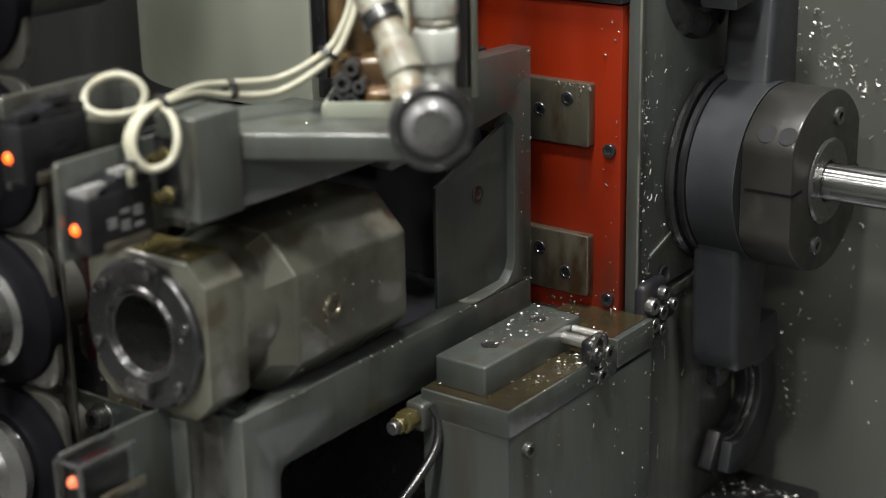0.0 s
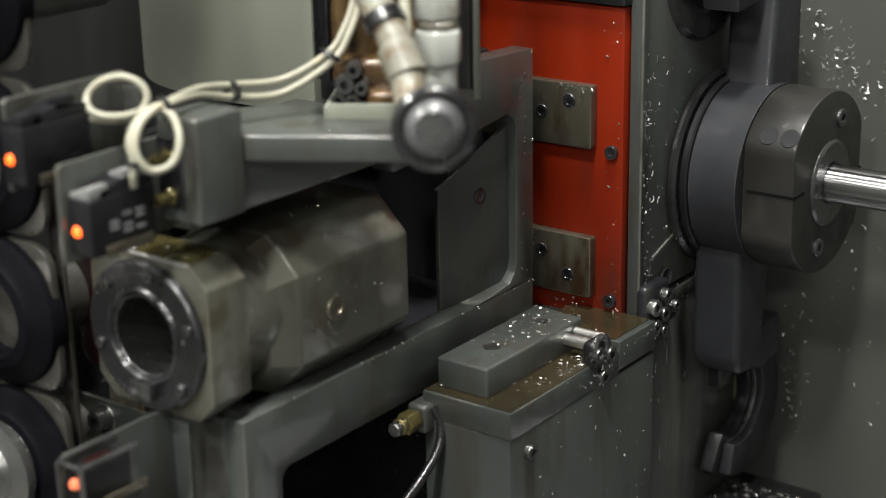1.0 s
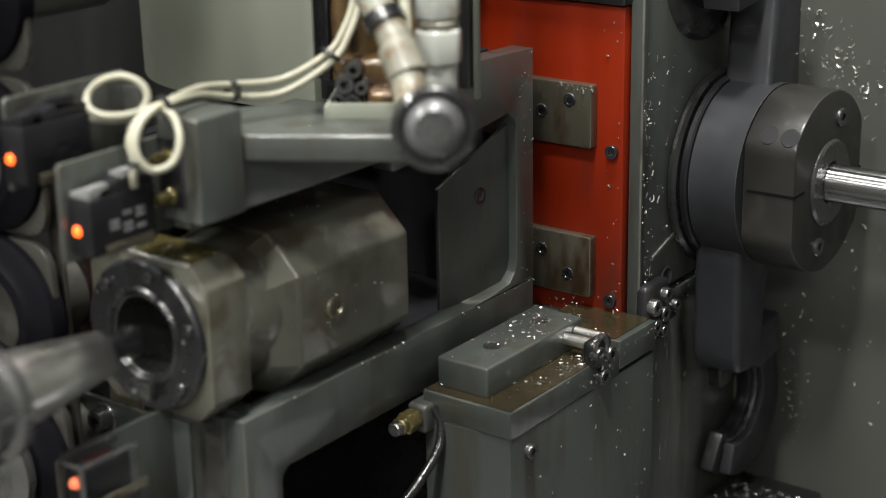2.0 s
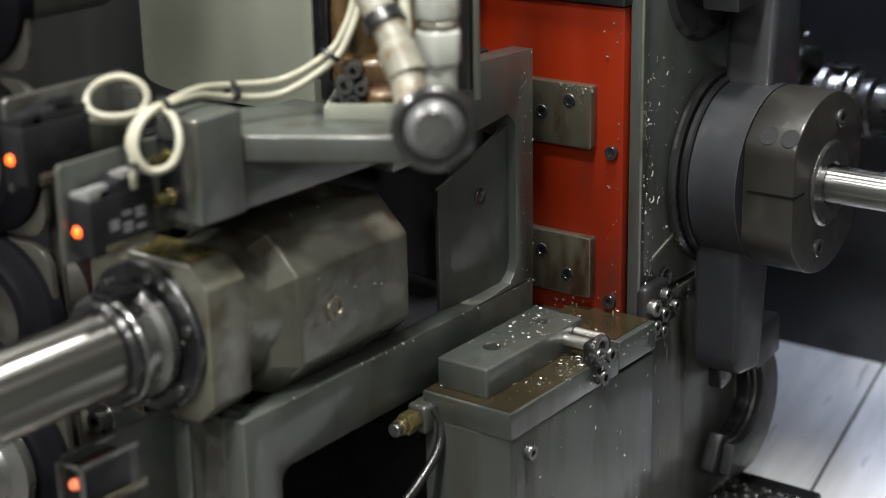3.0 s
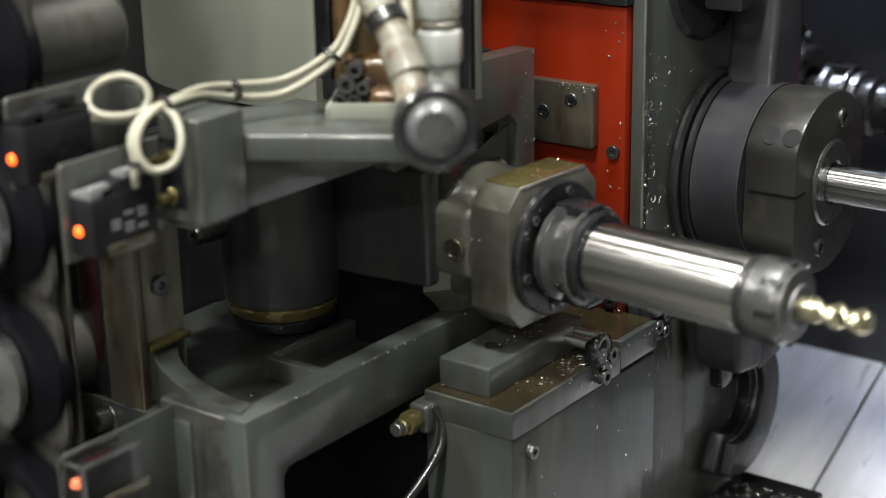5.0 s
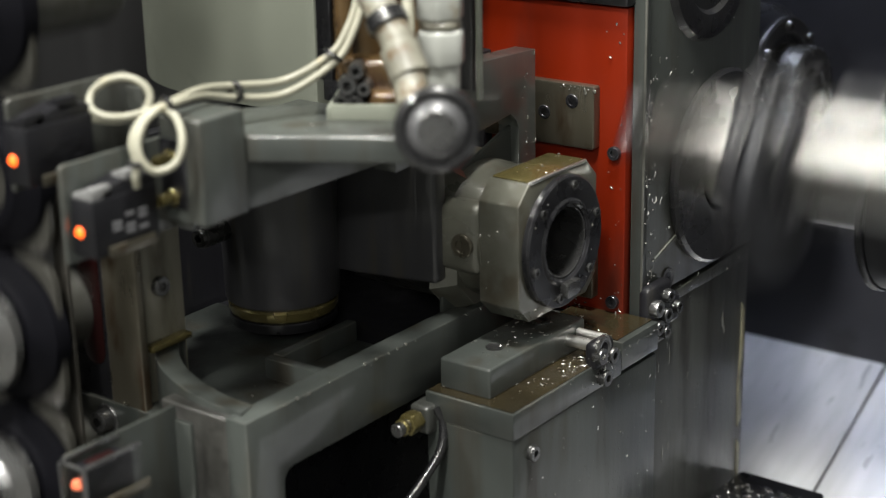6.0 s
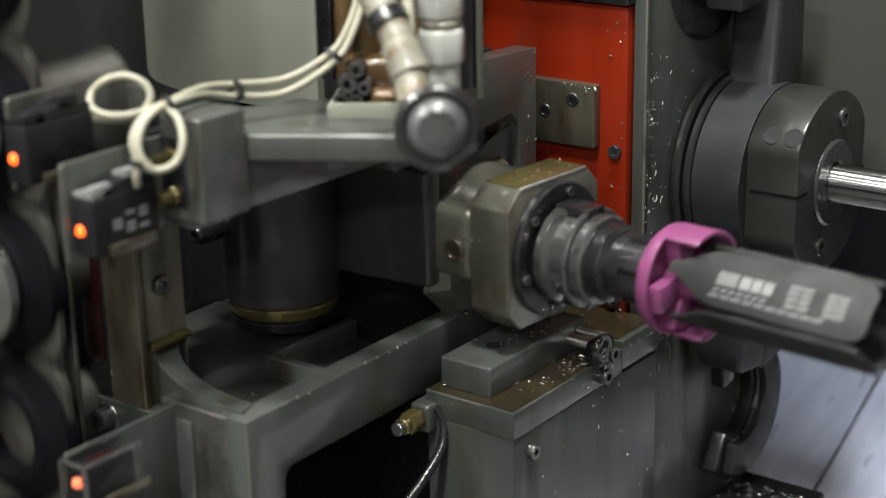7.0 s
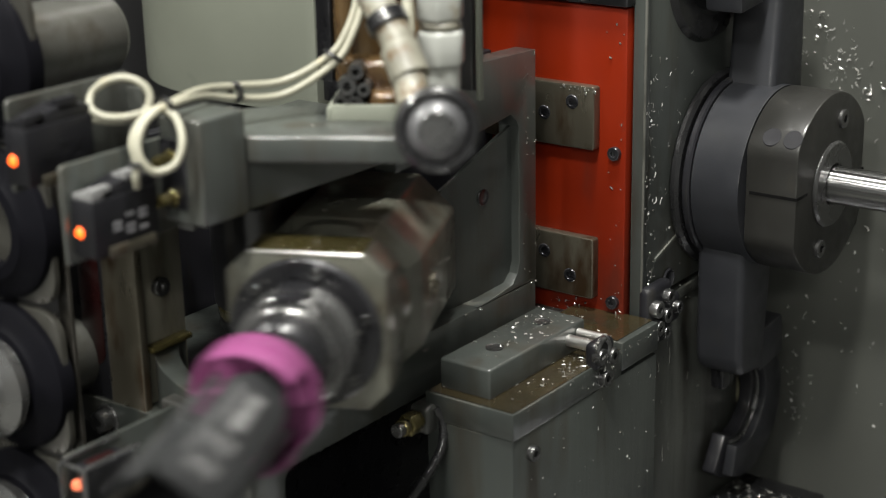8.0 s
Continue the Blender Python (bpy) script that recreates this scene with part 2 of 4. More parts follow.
STEEL = material("ground steel", (0.68, 0.67, 0.645), 0.36, 1.0, 0.95, 30, 1200, 0.01, 0.0, stain=(0.60, 0.59, 0.565))
for turned in (POLISHED, ROD):
    # turning marks run round the axis and draw the gloss out along it
    nodes, links = turned.node_tree.nodes, turned.node_tree.links
    shader, grain = nodes["Principled BSDF"], nodes.new("ShaderNodeTangent")
    grain.direction_type, grain.axis = "RADIAL", "X"
    links.new(grain.outputs[0], shader.inputs["Tangent"])
    for link in list(shader.inputs["Roughness"].links):
        links.remove(link)
    shader.inputs["Roughness"].default_value = 0.27
    shader.inputs["Anisotropic"].default_value, shader.inputs["Anisotropic Rotation"].default_value = 1.0, 0.25
shader = STEEL.node_tree.nodes["Principled BSDF"]
shader.inputs["Coat Weight"].default_value, shader.inputs["Coat IOR"].default_value, shader.inputs["Coat Roughness"].default_value = 0.8, 2.2, 0.08
BARE = material("bare oiled steel bar", (0.16, 0.145, 0.11), 0.34, 0.7, 0.6, 50, 700, 0.15, 0.3, stain=(0.055, 0.032, 0.015), stain_at=0.49, streak=(1, 1, 0.35), wet=0.2, edge=(0.3, 0.28, 0.23))
BRASS = material("oily yellow steel", (0.27, 0.225, 0.085), 0.26, 0.7, 0.45, 45, 700, 0.1, 0.4, stain=(0.07, 0.05, 0.02), wet=0.3)
GOLD = material("coated carbide", (0.62, 0.58, 0.40), 0.28, 1.0, 0.8, 60, 900, 0.05)
RED = material("red machine paint", (0.200, 0.0135, 0.0012), 0.5, 0, 0.66, 30, 500, 0.08, 0.12, stain=(0.10, 0.013, 0.005), stain_at=0.56, streak=(1, 1, 0.3), wet=0.15, spec=0.2)
OILDROP = material("bead of clear oil", (0.45, 0.44, 0.40), 0.05, 0.75, 0.8, 40, 400, 0.0, 1.0)
CREAM = material("pale grey green paint", (0.228, 0.242, 0.198), 0.42, 0, 0.85, 20, 500, 0.05, 0.1)
CABLE = material("white cable sheath", (0.33, 0.32, 0.25), 0.42, 0, 0.8, 70, 900, 0.06, stain=(0.40, 0.35, 0.22))
HOSE = material("dirty pale hose", (0.26, 0.25, 0.20), 0.5, 0, 0.4, 90, 700, 0.1, 0.1, stain=(0.10, 0.062, 0.028), stain_at=0.5, wet=0.2)
NYLON = material("white nylon", (0.44, 0.45, 0.42), 0.35, 0, 0.75, 50, 700, 0.05, 0.3, stain=(0.24, 0.20, 0.12), stain_at=0.56)
PLASTIC = material("black sensor plastic", (0.009, 0.009, 0.011), 0.42, 0, 0.7, 70, 900, 0.08, spec=0.35)
PALEPLASTIC = material("grey sensor cover", (0.20, 0.20, 0.20), 0.35, 0, 0.7, 90, 900, 0.08)
RUBBER = material("black rubber", (0.012, 0.012, 0.013), 0.3, 0, 0.7, 60, 700, 0.1, 0.6, wet=0.4, drops=200)
OIL = material("brown oil film", (0.036, 0.028, 0.014), 0.14, 0.0, 0.5, 45, 400, 0.06, 0.9, stain=(0.025, 0.02, 0.012), stain_at=0.52, wet=0.5)
PINK = material("magenta plastic", (0.200, 0.050, 0.140), 0.38, 0, 0.85, 60, 700, 0.06, stain=(0.30, 0.06, 0.18), stain_at=0.6)
BLADE = material("dark grey fibre blade", (0.022, 0.023, 0.024), 0.56, 0, 0.7, 50, 1200, 0.10, 0.0, spec=0.28)
INK = material("pale worn print", (0.17, 0.17, 0.17), 0.5, 0, 0.9, 60, 900, 0.02)
RUST = material("amber oily steel", (0.16, 0.098, 0.042), 0.18, 0.2, 0.4, 60, 500, 0.2, 0.7, stain=(0.05, 0.025, 0.012), stain_at=0.5, wet=0.5)
TRAY = material("brushed sheet metal", (0.50, 0.51, 0.54), 0.38, 0.35, 0.75, 25, 700, 0.06, stain=(0.34, 0.34, 0.36), streak=(6, 1, 1))
CHIP = material("bright metal chips", (0.88, 0.87, 0.83), 0.26, 0.7, 0.9, 80, 900, 0.02)
DOORPAINT = material("grey door sheet", (0.090, 0.093, 0.083), 0.44, 0.0, 0.75, 14, 500, 0.06, 0.15, stain=(0.06, 0.06, 0.05), streak=(1, 1, 0.3), wet=0.1)
WALLPAINT = material("hall wall paint", (0.20, 0.205, 0.20), 0.7, 0, 0.85, 3, 60, 0.05)
CONCRETE = material("concrete floor", (0.16, 0.16, 0.15), 0.6, 0, 0.7, 5, 120, 0.2)
SLOTRED = material("dark red indicator strip", (0.016, 0.004, 0.004), 0.3, 0, 0.7, 50, 700, 0.05, 0.3)
LED = glow("orange indicator light", (1.0, 0.12, 0.012), 3.2)
NUT = material("dull turned steel", (0.24, 0.24, 0.24), 0.27, 0.9, 0.8, 50, 900, 0.06, 0.3, stain=(0.22, 0.21, 0.20))
KNOB = material("satin turned steel", (0.115, 0.115, 0.12), 0.46, 0.4, 0.8, 60, 900, 0.06, 0.3)
POT = material("black oily pot steel", (0.006, 0.006, 0.008), 0.5, 0.0, 0.6, 60, 700, 0.1, 0.0, spec=0.04, wet=0.08, drops=150)
NUTDARK = material("blackened clamping nut", (0.11, 0.11, 0.11), 0.34, 0.7, 0.7, 50, 900, 0.06, 0.3, edge=(0.3, 0.3, 0.3))
LINK = material("dark link steel", (0.060, 0.058, 0.050), 0.34, 0.3, 0.55, 60, 700, 0.12, 0.5, stain=(0.03, 0.026, 0.02), edge=(0.09, 0.09, 0.08), wet=0.2)
PRINT = material("dim grey print", (0.20, 0.20, 0.21), 0.5, 0, 0.6, 90, 900, 0.02)
LEDRED = glow("weak red indicator light", (1.0, 0.22, 0.10), 1.4)
CLEAR = material("clear plastic housing", (0.9, 0.9, 0.9), 0.10, 0, 0.9, 50, 700, 0.02)
CLEAR.node_tree.nodes["Principled BSDF"].inputs["Transmission Weight"].default_value = 1.0
CLEAR.node_tree.nodes["Principled BSDF"].inputs["IOR"].default_value = 1.2

# ---------------------------------------------------------------- lamps of the hall, with an added fill
WARM, COOL = (0.985, 0.972, 0.912), (0.74, 0.82, 1.0)
for x, y, watts in ((-1.2, -2.5, 60), (0.6, -2.5, 60), (-1.2, -1.3, 64), (0.6, -1.3, 64), (-1.2, -0.2, 76), (0.4, -0.2, 76)):
    lamp("hall_lamp", (x, y, 3.5), (x, y, 1.0), 0.22, 0.30, watts, WARM)
# added fill from the camera's side, no known lamp
lamp("fill_lamp", (1.7, -2.5, 2.75), (0.1, 0.0, 1.3), 1.2, 0.06, 24, WARM)
lamp("work_lamp", (0.05, 0.56, 1.85), (0.50, 0.50, 1.0), 0.24, 0.06, 4.2, COOL)


def origin(ob):
    """Where a part's zero lies in the place, in millimetres (things that stand unturned)."""
    p = Vector((0, 0, 0))
    while ob:
        p += ob.location / MM
        ob = ob.parent
    return p


def put(name, bm, material, parent, label="", angle=32):
    """A part whose mesh is given in the place's own millimetres."""
    o = origin(parent)
    return part(name, shift(bm, -o.x, -o.y, -o.z), material, parent, label, None, angle)


def chips(name, label, n, spot, size, seed, parent=None):
    """Many small curled chips; spot(rng) gives a place and a normal in millimetres."""
    rng = random.Random(seed)
    bm = bmesh.new()
    for _ in range(n):
        p, nrm = spot(rng)
        p, nrm = Vector(p), Vector(nrm)
        L, w, curl = (0.18 + 0.82 * rng.random() ** 1.8) * size, rng.uniform(0.12, 0.6), rng.uniform(-1.6, 1.6)
        u = nrm.cross(Vector((rng.uniform(-1, 1), rng.uniform(-1, 1), rng.uniform(-1, 1)))).normalized()
        tip = rng.uniform(-0.9, 0.9)
        v = nrm.cross(u)
        prev = None
        for j in range(4):
            t = j / 3 - 0.5
            c = p + nrm * (0.35 + 0.9 * (0.25 - t * t) * rng.uniform(0.2, 1)) + u * (L * t) + v * (L * curl * t * t)
            e = w * rng.uniform(0.3, 1.3)
            q = [bm.verts.new(c + v * e), bm.verts.new(c - v * e + nrm * (0.3 + tip * w))]
            if prev:
                bm.faces.new((prev[0], prev[1], q[1], q[0]))
            prev = q
    if parent:
        o = origin(parent)
        bm = shift(bm, -o.x, -o.y, -o.z)
        ob = part(name, bm, CHIP, parent, label)
        return tagged(ob, kind="stuff")
    return solid(name, bm, CHIP, label, "metal chips", kind="stuff")


# ---------------------------------------------------------------- the hall and the machine's enclosure
def hall():
    def wall(name, b, m, label):
        return solid(name, b, m, label, "wall" if "wall" in name else name, kind="structure")
    wall("floor", box(-3000, 3500, -3500, 3000, -60, 0, 0), CONCRETE, "grey concrete workshop floor")
    wall("ceiling", box(-3000, 3500, -3500, 3000, 4000, 4060, 0), WALLPAINT, "pale workshop ceiling")
    wall("wall_south", box(-3060, 3560, -3560, -3500, 0, 4000, 0), WALLPAINT, "pale painted workshop wall")
    wall("wall_north", box(-3060, 3560, 3000, 3060, 0, 4000, 0), WALLPAINT, "pale painted workshop wall")
    wall("wall_west", box(-3060, -3000, -3500, 3000, 0, 4000, 0), WALLPAINT, "pale painted workshop wall")
    wall("wall_east", box(3500, 3560, -3500, 3000, 0, 4000, 0), WALLPAINT, "pale painted workshop wall")


hall()


def enclosure():
    th = thing("machine_enclosure", "dark painted sheet metal enclosure of a machine tool", "machine housing", (0, 0, 0))
    put("back_panel", box(-900, 1600, 1100, 1106, 300, 2600, 1), DARK, th)
    put("inner_panel", box(-900, 40, 420, 426, 300, 2600, 1), DARK, th)
    put("side_panel", box(-560, -554, -700, 1100, 300, 2600, 1), DARK, th)
    put("roof_panel", box(-900, 1600, 380, 1106, 2000, 2006, 1), DARK, th)
    put("bed", box(-700, 1500, -260, 1100, 0, 880, 6), DARK, th)
    # added dark panel that stands in for the shade under the beam
    put("shade_panel", box(40, 50, -150, 134, 880, 1216, 1), BLACKSTEEL, th)
    put("spindle_side_panel", box(-120, -114, 426, 1100, 300, 2000, 1), DARK, th)
    return th


enclosure()


def chip_tray():
    th = thing("chip_tray", "sloping bright sheet metal chip tray with a folded seam", "chip tray", (195, 450, 973))
    k = 69 / 150
    def sheet(x0, x1, lift):
        bm = bmesh.new()
        ys = (250, 700)
        vs = [bm.verts.new((x, y, 973 + k * (y - 450) + lift + h)) for h in (0, -3) for x, y in ((x0, ys[0]), (x1, ys[0]), (x1, ys[1]), (x0, ys[1]))]
        for q in ((0, 1, 2, 3), (7, 6, 5, 4), (0, 4, 5, 1), (1, 5, 6, 2), (2, 6, 7, 3), (3, 7, 4, 0)):
            bm.faces.new([vs[i] for i in q])
        return bm
    put("sheet", sheet(-110, 193, 0), TRAY, th)
    put("sheet", sheet(197, 900, 3), TRAY, th, "brighter sheet")
    put("back_wall", box(-110, 900, 604, 610, 1040, 1900, 1), BACKWALL, th, "dark blue grey back wall")
    return th


chip_tray()


# ---------------------------------------------------------------- base, gearbox, red plate
def machine_base():
    th = thing("machine_pedestal", "grey painted cast pedestal with oily chips on top", "machine pedestal", (170, 150, 880))
    put("casting", box(138, 203, -9, 163, 880, 1207, 1.2), BASEPAINT, th)
    put("top_plate", box(137.5, 203.6, -9.6, 116, 1207.2, 1225, 1.0), BASEPAINT, th, "grey oily top plate")
    put("rear_block", box(138, 203.6, 116.4, 163.6, 1209.5, 1229.5, 1.0), BASEPAINT, th)
    put("inner_casting", box(60, 138, 132, 302, 880, 1224, 1.5), GREY, th)
    put("rear_casting", box(100, 185, 163.8, 333, 880, 1224, 1.5), GREYOIL, th, "oil soaked rear casting")
    put("oil_film", box(139, 202.5, -8, 115.5, 1225.1, 1225.6, 0), OIL, th, "brown oil film")
    put("oil_film", box(140, 199, 117.5, 162.5, 1229.6, 1230.2, 0), OIL, th, "brown oil film")
    put("rear_lip", prism([(186, 1224), (330, 1224), (330, 1236), (186, 1230)], "x", 170, 186.4, 0.8), GREYOIL, th)
    for z in (1190, 1075):
        patch = [(324, 0), (329, -6), (330, -40), (326.5, -62), (330.5, -98), (324, -104), (321.5, -66), (325, -30)]
        put("bare_patch", prism([(y, z + h) for y, h in patch], "x", 184.9, 185.5, 0.1), PRIMER, th, "patch with the paint worn off")
    put("screw", hex_socket(5, 4, "x", (203, 10, 1193)), GREYSTEEL, th)
    put("screw", hex_socket(5, 4, "x", (203, 10, 1060)), GREYSTEEL, th)
    return th


machine_base()


def stop_block():
    th = thing("stop_block", "grey painted steel block screwed on the base", "block", (160, 54, 1225))
    put("body", box(142, 180, 0, 108, 1225, 1245, 1.8, 3), GREY, th)
    for y in (32, 86):
        put("screw", lathe([(0, 0.2), (4.4, 0.2), (5.6, 0.9), (5.6, 0)], "z", (161, y, 1245), 24), GREYSTEEL, th)
    return th


stop_block()


def gearbox():
    th = thing("gearbox", "grey painted gearbox housing with a worn front edge", "gearbox", (120, 250, 1225))
    put("housing", box(50, 186, 170, 335, 1236.5, 1620, 1.5), GREY, th)
    put("edge_strip", box(179, 188.5, 166, 172, 1226, 1620, 0.8), GREY, th)
    # bright strip for the worn corner and for the highlight along it
    put("worn_corner", box(187.6, 189.2, 165.2, 167, 1228, 1620, 0.4), RUBBED, th, "corner rubbed to bare metal, bright as its highlight")
    put("bearing_boss", tube_ring(30, 70, 186.5, 193.6, "x", (0, 272, 1311), 2.2, 72), RUBBER, th, "oily black rubber seal")
    put("hole", lathe([(0, 0.4), (5, 0.4), (6.5, 1.2), (7.5, 0)], "x", (187, 205, 1245), 24), BLACKSTEEL, th)
    put("upper_seal", lathe([(0, 2), (34, 2), (37, 5), (46, 6), (53, 4.5), (56, 0), (0, 0)], "x", (186.2, 252, 1460), 56), RUBBER, th, "oily black rubber seal")
    put("drip_ledge", prism([(186, 1262), (300, 1300), (300, 1303), (186, 1265)], "x", 186, 187.4, 0.4), GREY, th)
    return th


gearbox()


def red_plate():
    th = thing("red_plate", "red painted steel plate with oily edges", "plate", (120, 168, 1222))
    put("plate", box(52, 178, 160, 169.5, 1222, 1440, 1.5), RED, th)
    put("upper_edge", box(52, 180, 156, 169.5, 1441, 1500, 2), BLACKSTEEL, th)
    for z, hs in ((1366, ((119, 1366), (141, 1376))), (1261, ((119, 1268), (140, 1254)))):
        bar = put("clamp_bar", prism(rounded(60, 158, z - 21.5, z + 21.5, 2), "y", 152, 160, 1), BARE, th, "bare steel bar")
        for x, zz in hs:
            put("screw_hole", lathe([(0, 151.9), (2.6, 151.9), (3.0, 151.2), (4.4, 151.2), (4.9, 151.7), (4.9, 152.4)], "y", (x, 0, zz), 28), BLACKSTEEL, bar)
    for z in (1343, 1238):
        put("screw", hex_socket(4.6, 3.4, "-y", (170, 160, z)), BLACKSTEEL, th)
    return th


red_plate()


# ---------------------------------------------------------------- the cast frame round the swivelling head
def head_frame():
    th = thing("head_frame", "grey painted cast iron frame round a swivelling head", "machine frame", (60, 0, 1100))
    # plate with its window, right side
    put("side_plate", prism([(60, 1256.3), (128, 1256.3), (128, 1414), (20, 1418), (-20, 1412), (-20, 1366), (30, 1368.5), (66, 1372.5), (99.5, 1376.5), (106, 1371), (108.5, 1366), (108.5, 1274), (106, 1266), (100, 1260), (72, 1256.8)], "x", 112, 128, 1.2), GREY, th)
    lean = Matrix.Translation((-0.12 * 112, 0, 0)) @ Matrix(((1, 0.12, 0, 0), (0, 1, 0, 0), (0, 0, 1, 0), (0, 0, 0, 1)))
    inner = put("inner_panel", moved(prism([(42, 1250), (116, 1250), (116, 1369.5), (112, 1368), (95, 1361), (42, 1337)], "x", 119, 122, 0.8), lean), BASEPAINT, th)
    put("tapped_hole", lathe([(0, 0.3), (3, 0.3), (4.2, 0.9), (5.4, 0.9), (5.8, 0)], "x", (118.3, 81, 1324), 24), BLACKSTEEL, inner)
    # walls of the hollow, its shade put into their near-black colour
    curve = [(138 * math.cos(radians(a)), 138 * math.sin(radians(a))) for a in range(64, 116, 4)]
    put("swing_wall", prism(curve + [(r * 1.06, s * 1.06) for r, s in reversed(curve)], "z", 1236, 1356, 0), OILSHADE, th, "wall behind the head, coloured as shade")
    put("column_housing", box(-120, 70, 150, 200, 1236, 1402, 2), OILSHADE, th)
    put("hollow_wall", box(-76, -64, -100, 148, 1120, 1366, 1.5), OILSHADE, th, "wall round the column, coloured as shade")
    # lower beam and its end leg
    put("lower_beam", prism([(-158, 1100), (-129, 1100)] + [(-129 + 8 - 8 * math.cos(radians(a)), 1208 + 8 * math.sin(radians(a))) for a in (0, 30, 60, 90)]
                            + [(128, 1216), (128, 1256), (-158, 1256)], "x", 112, 128, 1.2), GREY, th)
    put("leg_side", box(60, 112.4, -157.5, -146, 1100, 1254.5, 2, 3), CAST, th, "rough oily casting")
    for x, z in ((96, 1192), (78, 1150)):
        put("screw", hex_socket(6, 5, "-y", (x, -157.5, z)), GREYSTEEL, th)
    # floor pan under the column, with a pocket
    put("floor_pan", prism([(-60, -150), (112, -146), (112, 12), (-60, 12)], "z", 1218, 1236, 1.2), BASEPAINT, th)
    # the same pan behind the head, painted near black as shade
    put("rear_pan", prism([(-60, 12.2), (112, 12.2), (112, 148), (-60, 148)], "z", 1218, 1235, 1.2), OILSHADE, th, "rear half of the pan, coloured as shade")
    put("pan_rib", box(60, 112, -70, -62, 1236, 1250, 1.5), GREY, th)
    put("pan_rib", box(60, 68, -62, 10, 1236, 1250, 1.5), GREY, th)
    # curved lip from the post to the beam
    bm = bmesh.new()
    n = 14
    rows = []
    for i in range(n + 1):
        u = i / n
        a = radians(90 * u)
        z = 1270 - 13 * math.sin(a)
        x, y = 30 + 94 * (1 - math.cos(a)) * (1 - 0.1 * u), -106 - 33 * math.sin(a)
        w = 15 - 3 * u
        ox, oy = x - 2 + 7 * u, y - 8 - w * (0.8 - 0.35 * u)
        rows.append([bm.verts.new(p) for p in ((x, y, z), (ox, oy, z + 1), (ox, oy, 1180), (x, y, 1180))])
    for p, q in zip(rows, rows[1:]):
        for j in range(4):
            bm.faces.new((p[j], p[(j + 1) % 4], q[(j + 1) % 4], q[j]))
    bm.faces.new(rows[0])
    bm.faces.new(rows[-1])
    put("curved_lip", bevel(bm, 1, 2), GREY, th)
    # post
    post = put("post", box(8, 30, -140, -104, 1200, 1380, 1.5), OLIVE, th)
    put("screw", hex_socket(6, 4, "x", (30, -124, 1307)), GREYSTEEL, post)
    put("bracket_foot", prism([(-139, 1270), (-106, 1270), (-106, 1274), (-139, 1274)], "x", 29, 37, 1), BRASS, post, "oily yellow ledge")
    # upper arm
    arm = put("upper_arm", box(98, 128, -178, -144, 1374, 1431, 2, 3), GREY, th)
    put("arm_web", prism([(-145, 1373), (18, 1371), (18, 1402), (-145, 1404)], "x", 104, 122, 1.5), GREY, arm)
    put("arm_plate", prism([(98, -146), (128, -143), (205, -97), (215, -70), (180, -40), (130, -78), (96, -80), (84, -96), (60, -140)], "z", 1401, 1416, 2, 3), GREY, arm)
    put("arm_back", box(8, 104, -140, 30, 1368, 1386, 2), GREY, arm)
    for z in (1409, 1388):
        put("brass_screw", join(hex_socket(3.4, 12, "-y", (107, -178, z)), cyl(4.8, -181, -178, "y", (107, 0, z))), BRASS, arm, "oily brass screw")
    # dark plate stands in for the shaded recess in the arm's end
    put("shade_pad", box(99, 117, -179.2, -178, 1382, 1419, 0.4), BLACKSTEEL, arm)
    put("edge_gusset", prism([(-176, 1374), (-150, 1374), (-120, 1352), (-120, 1380)], "x", 20, 60, 2), GREY, arm)
    return th


head_frame()


# ---------------------------------------------------------------- swivelling head
FACE = Vector((180, 81, 5))
PIVOT = Vector((0, 0, 1300))


def octagon(h, c):
    return [(h, -h + c), (h, h - c), (h - c, h), (-h + c, h), (-h, h - c), (-h, -h + c), (-h + c, -h), (h - c, -h)]


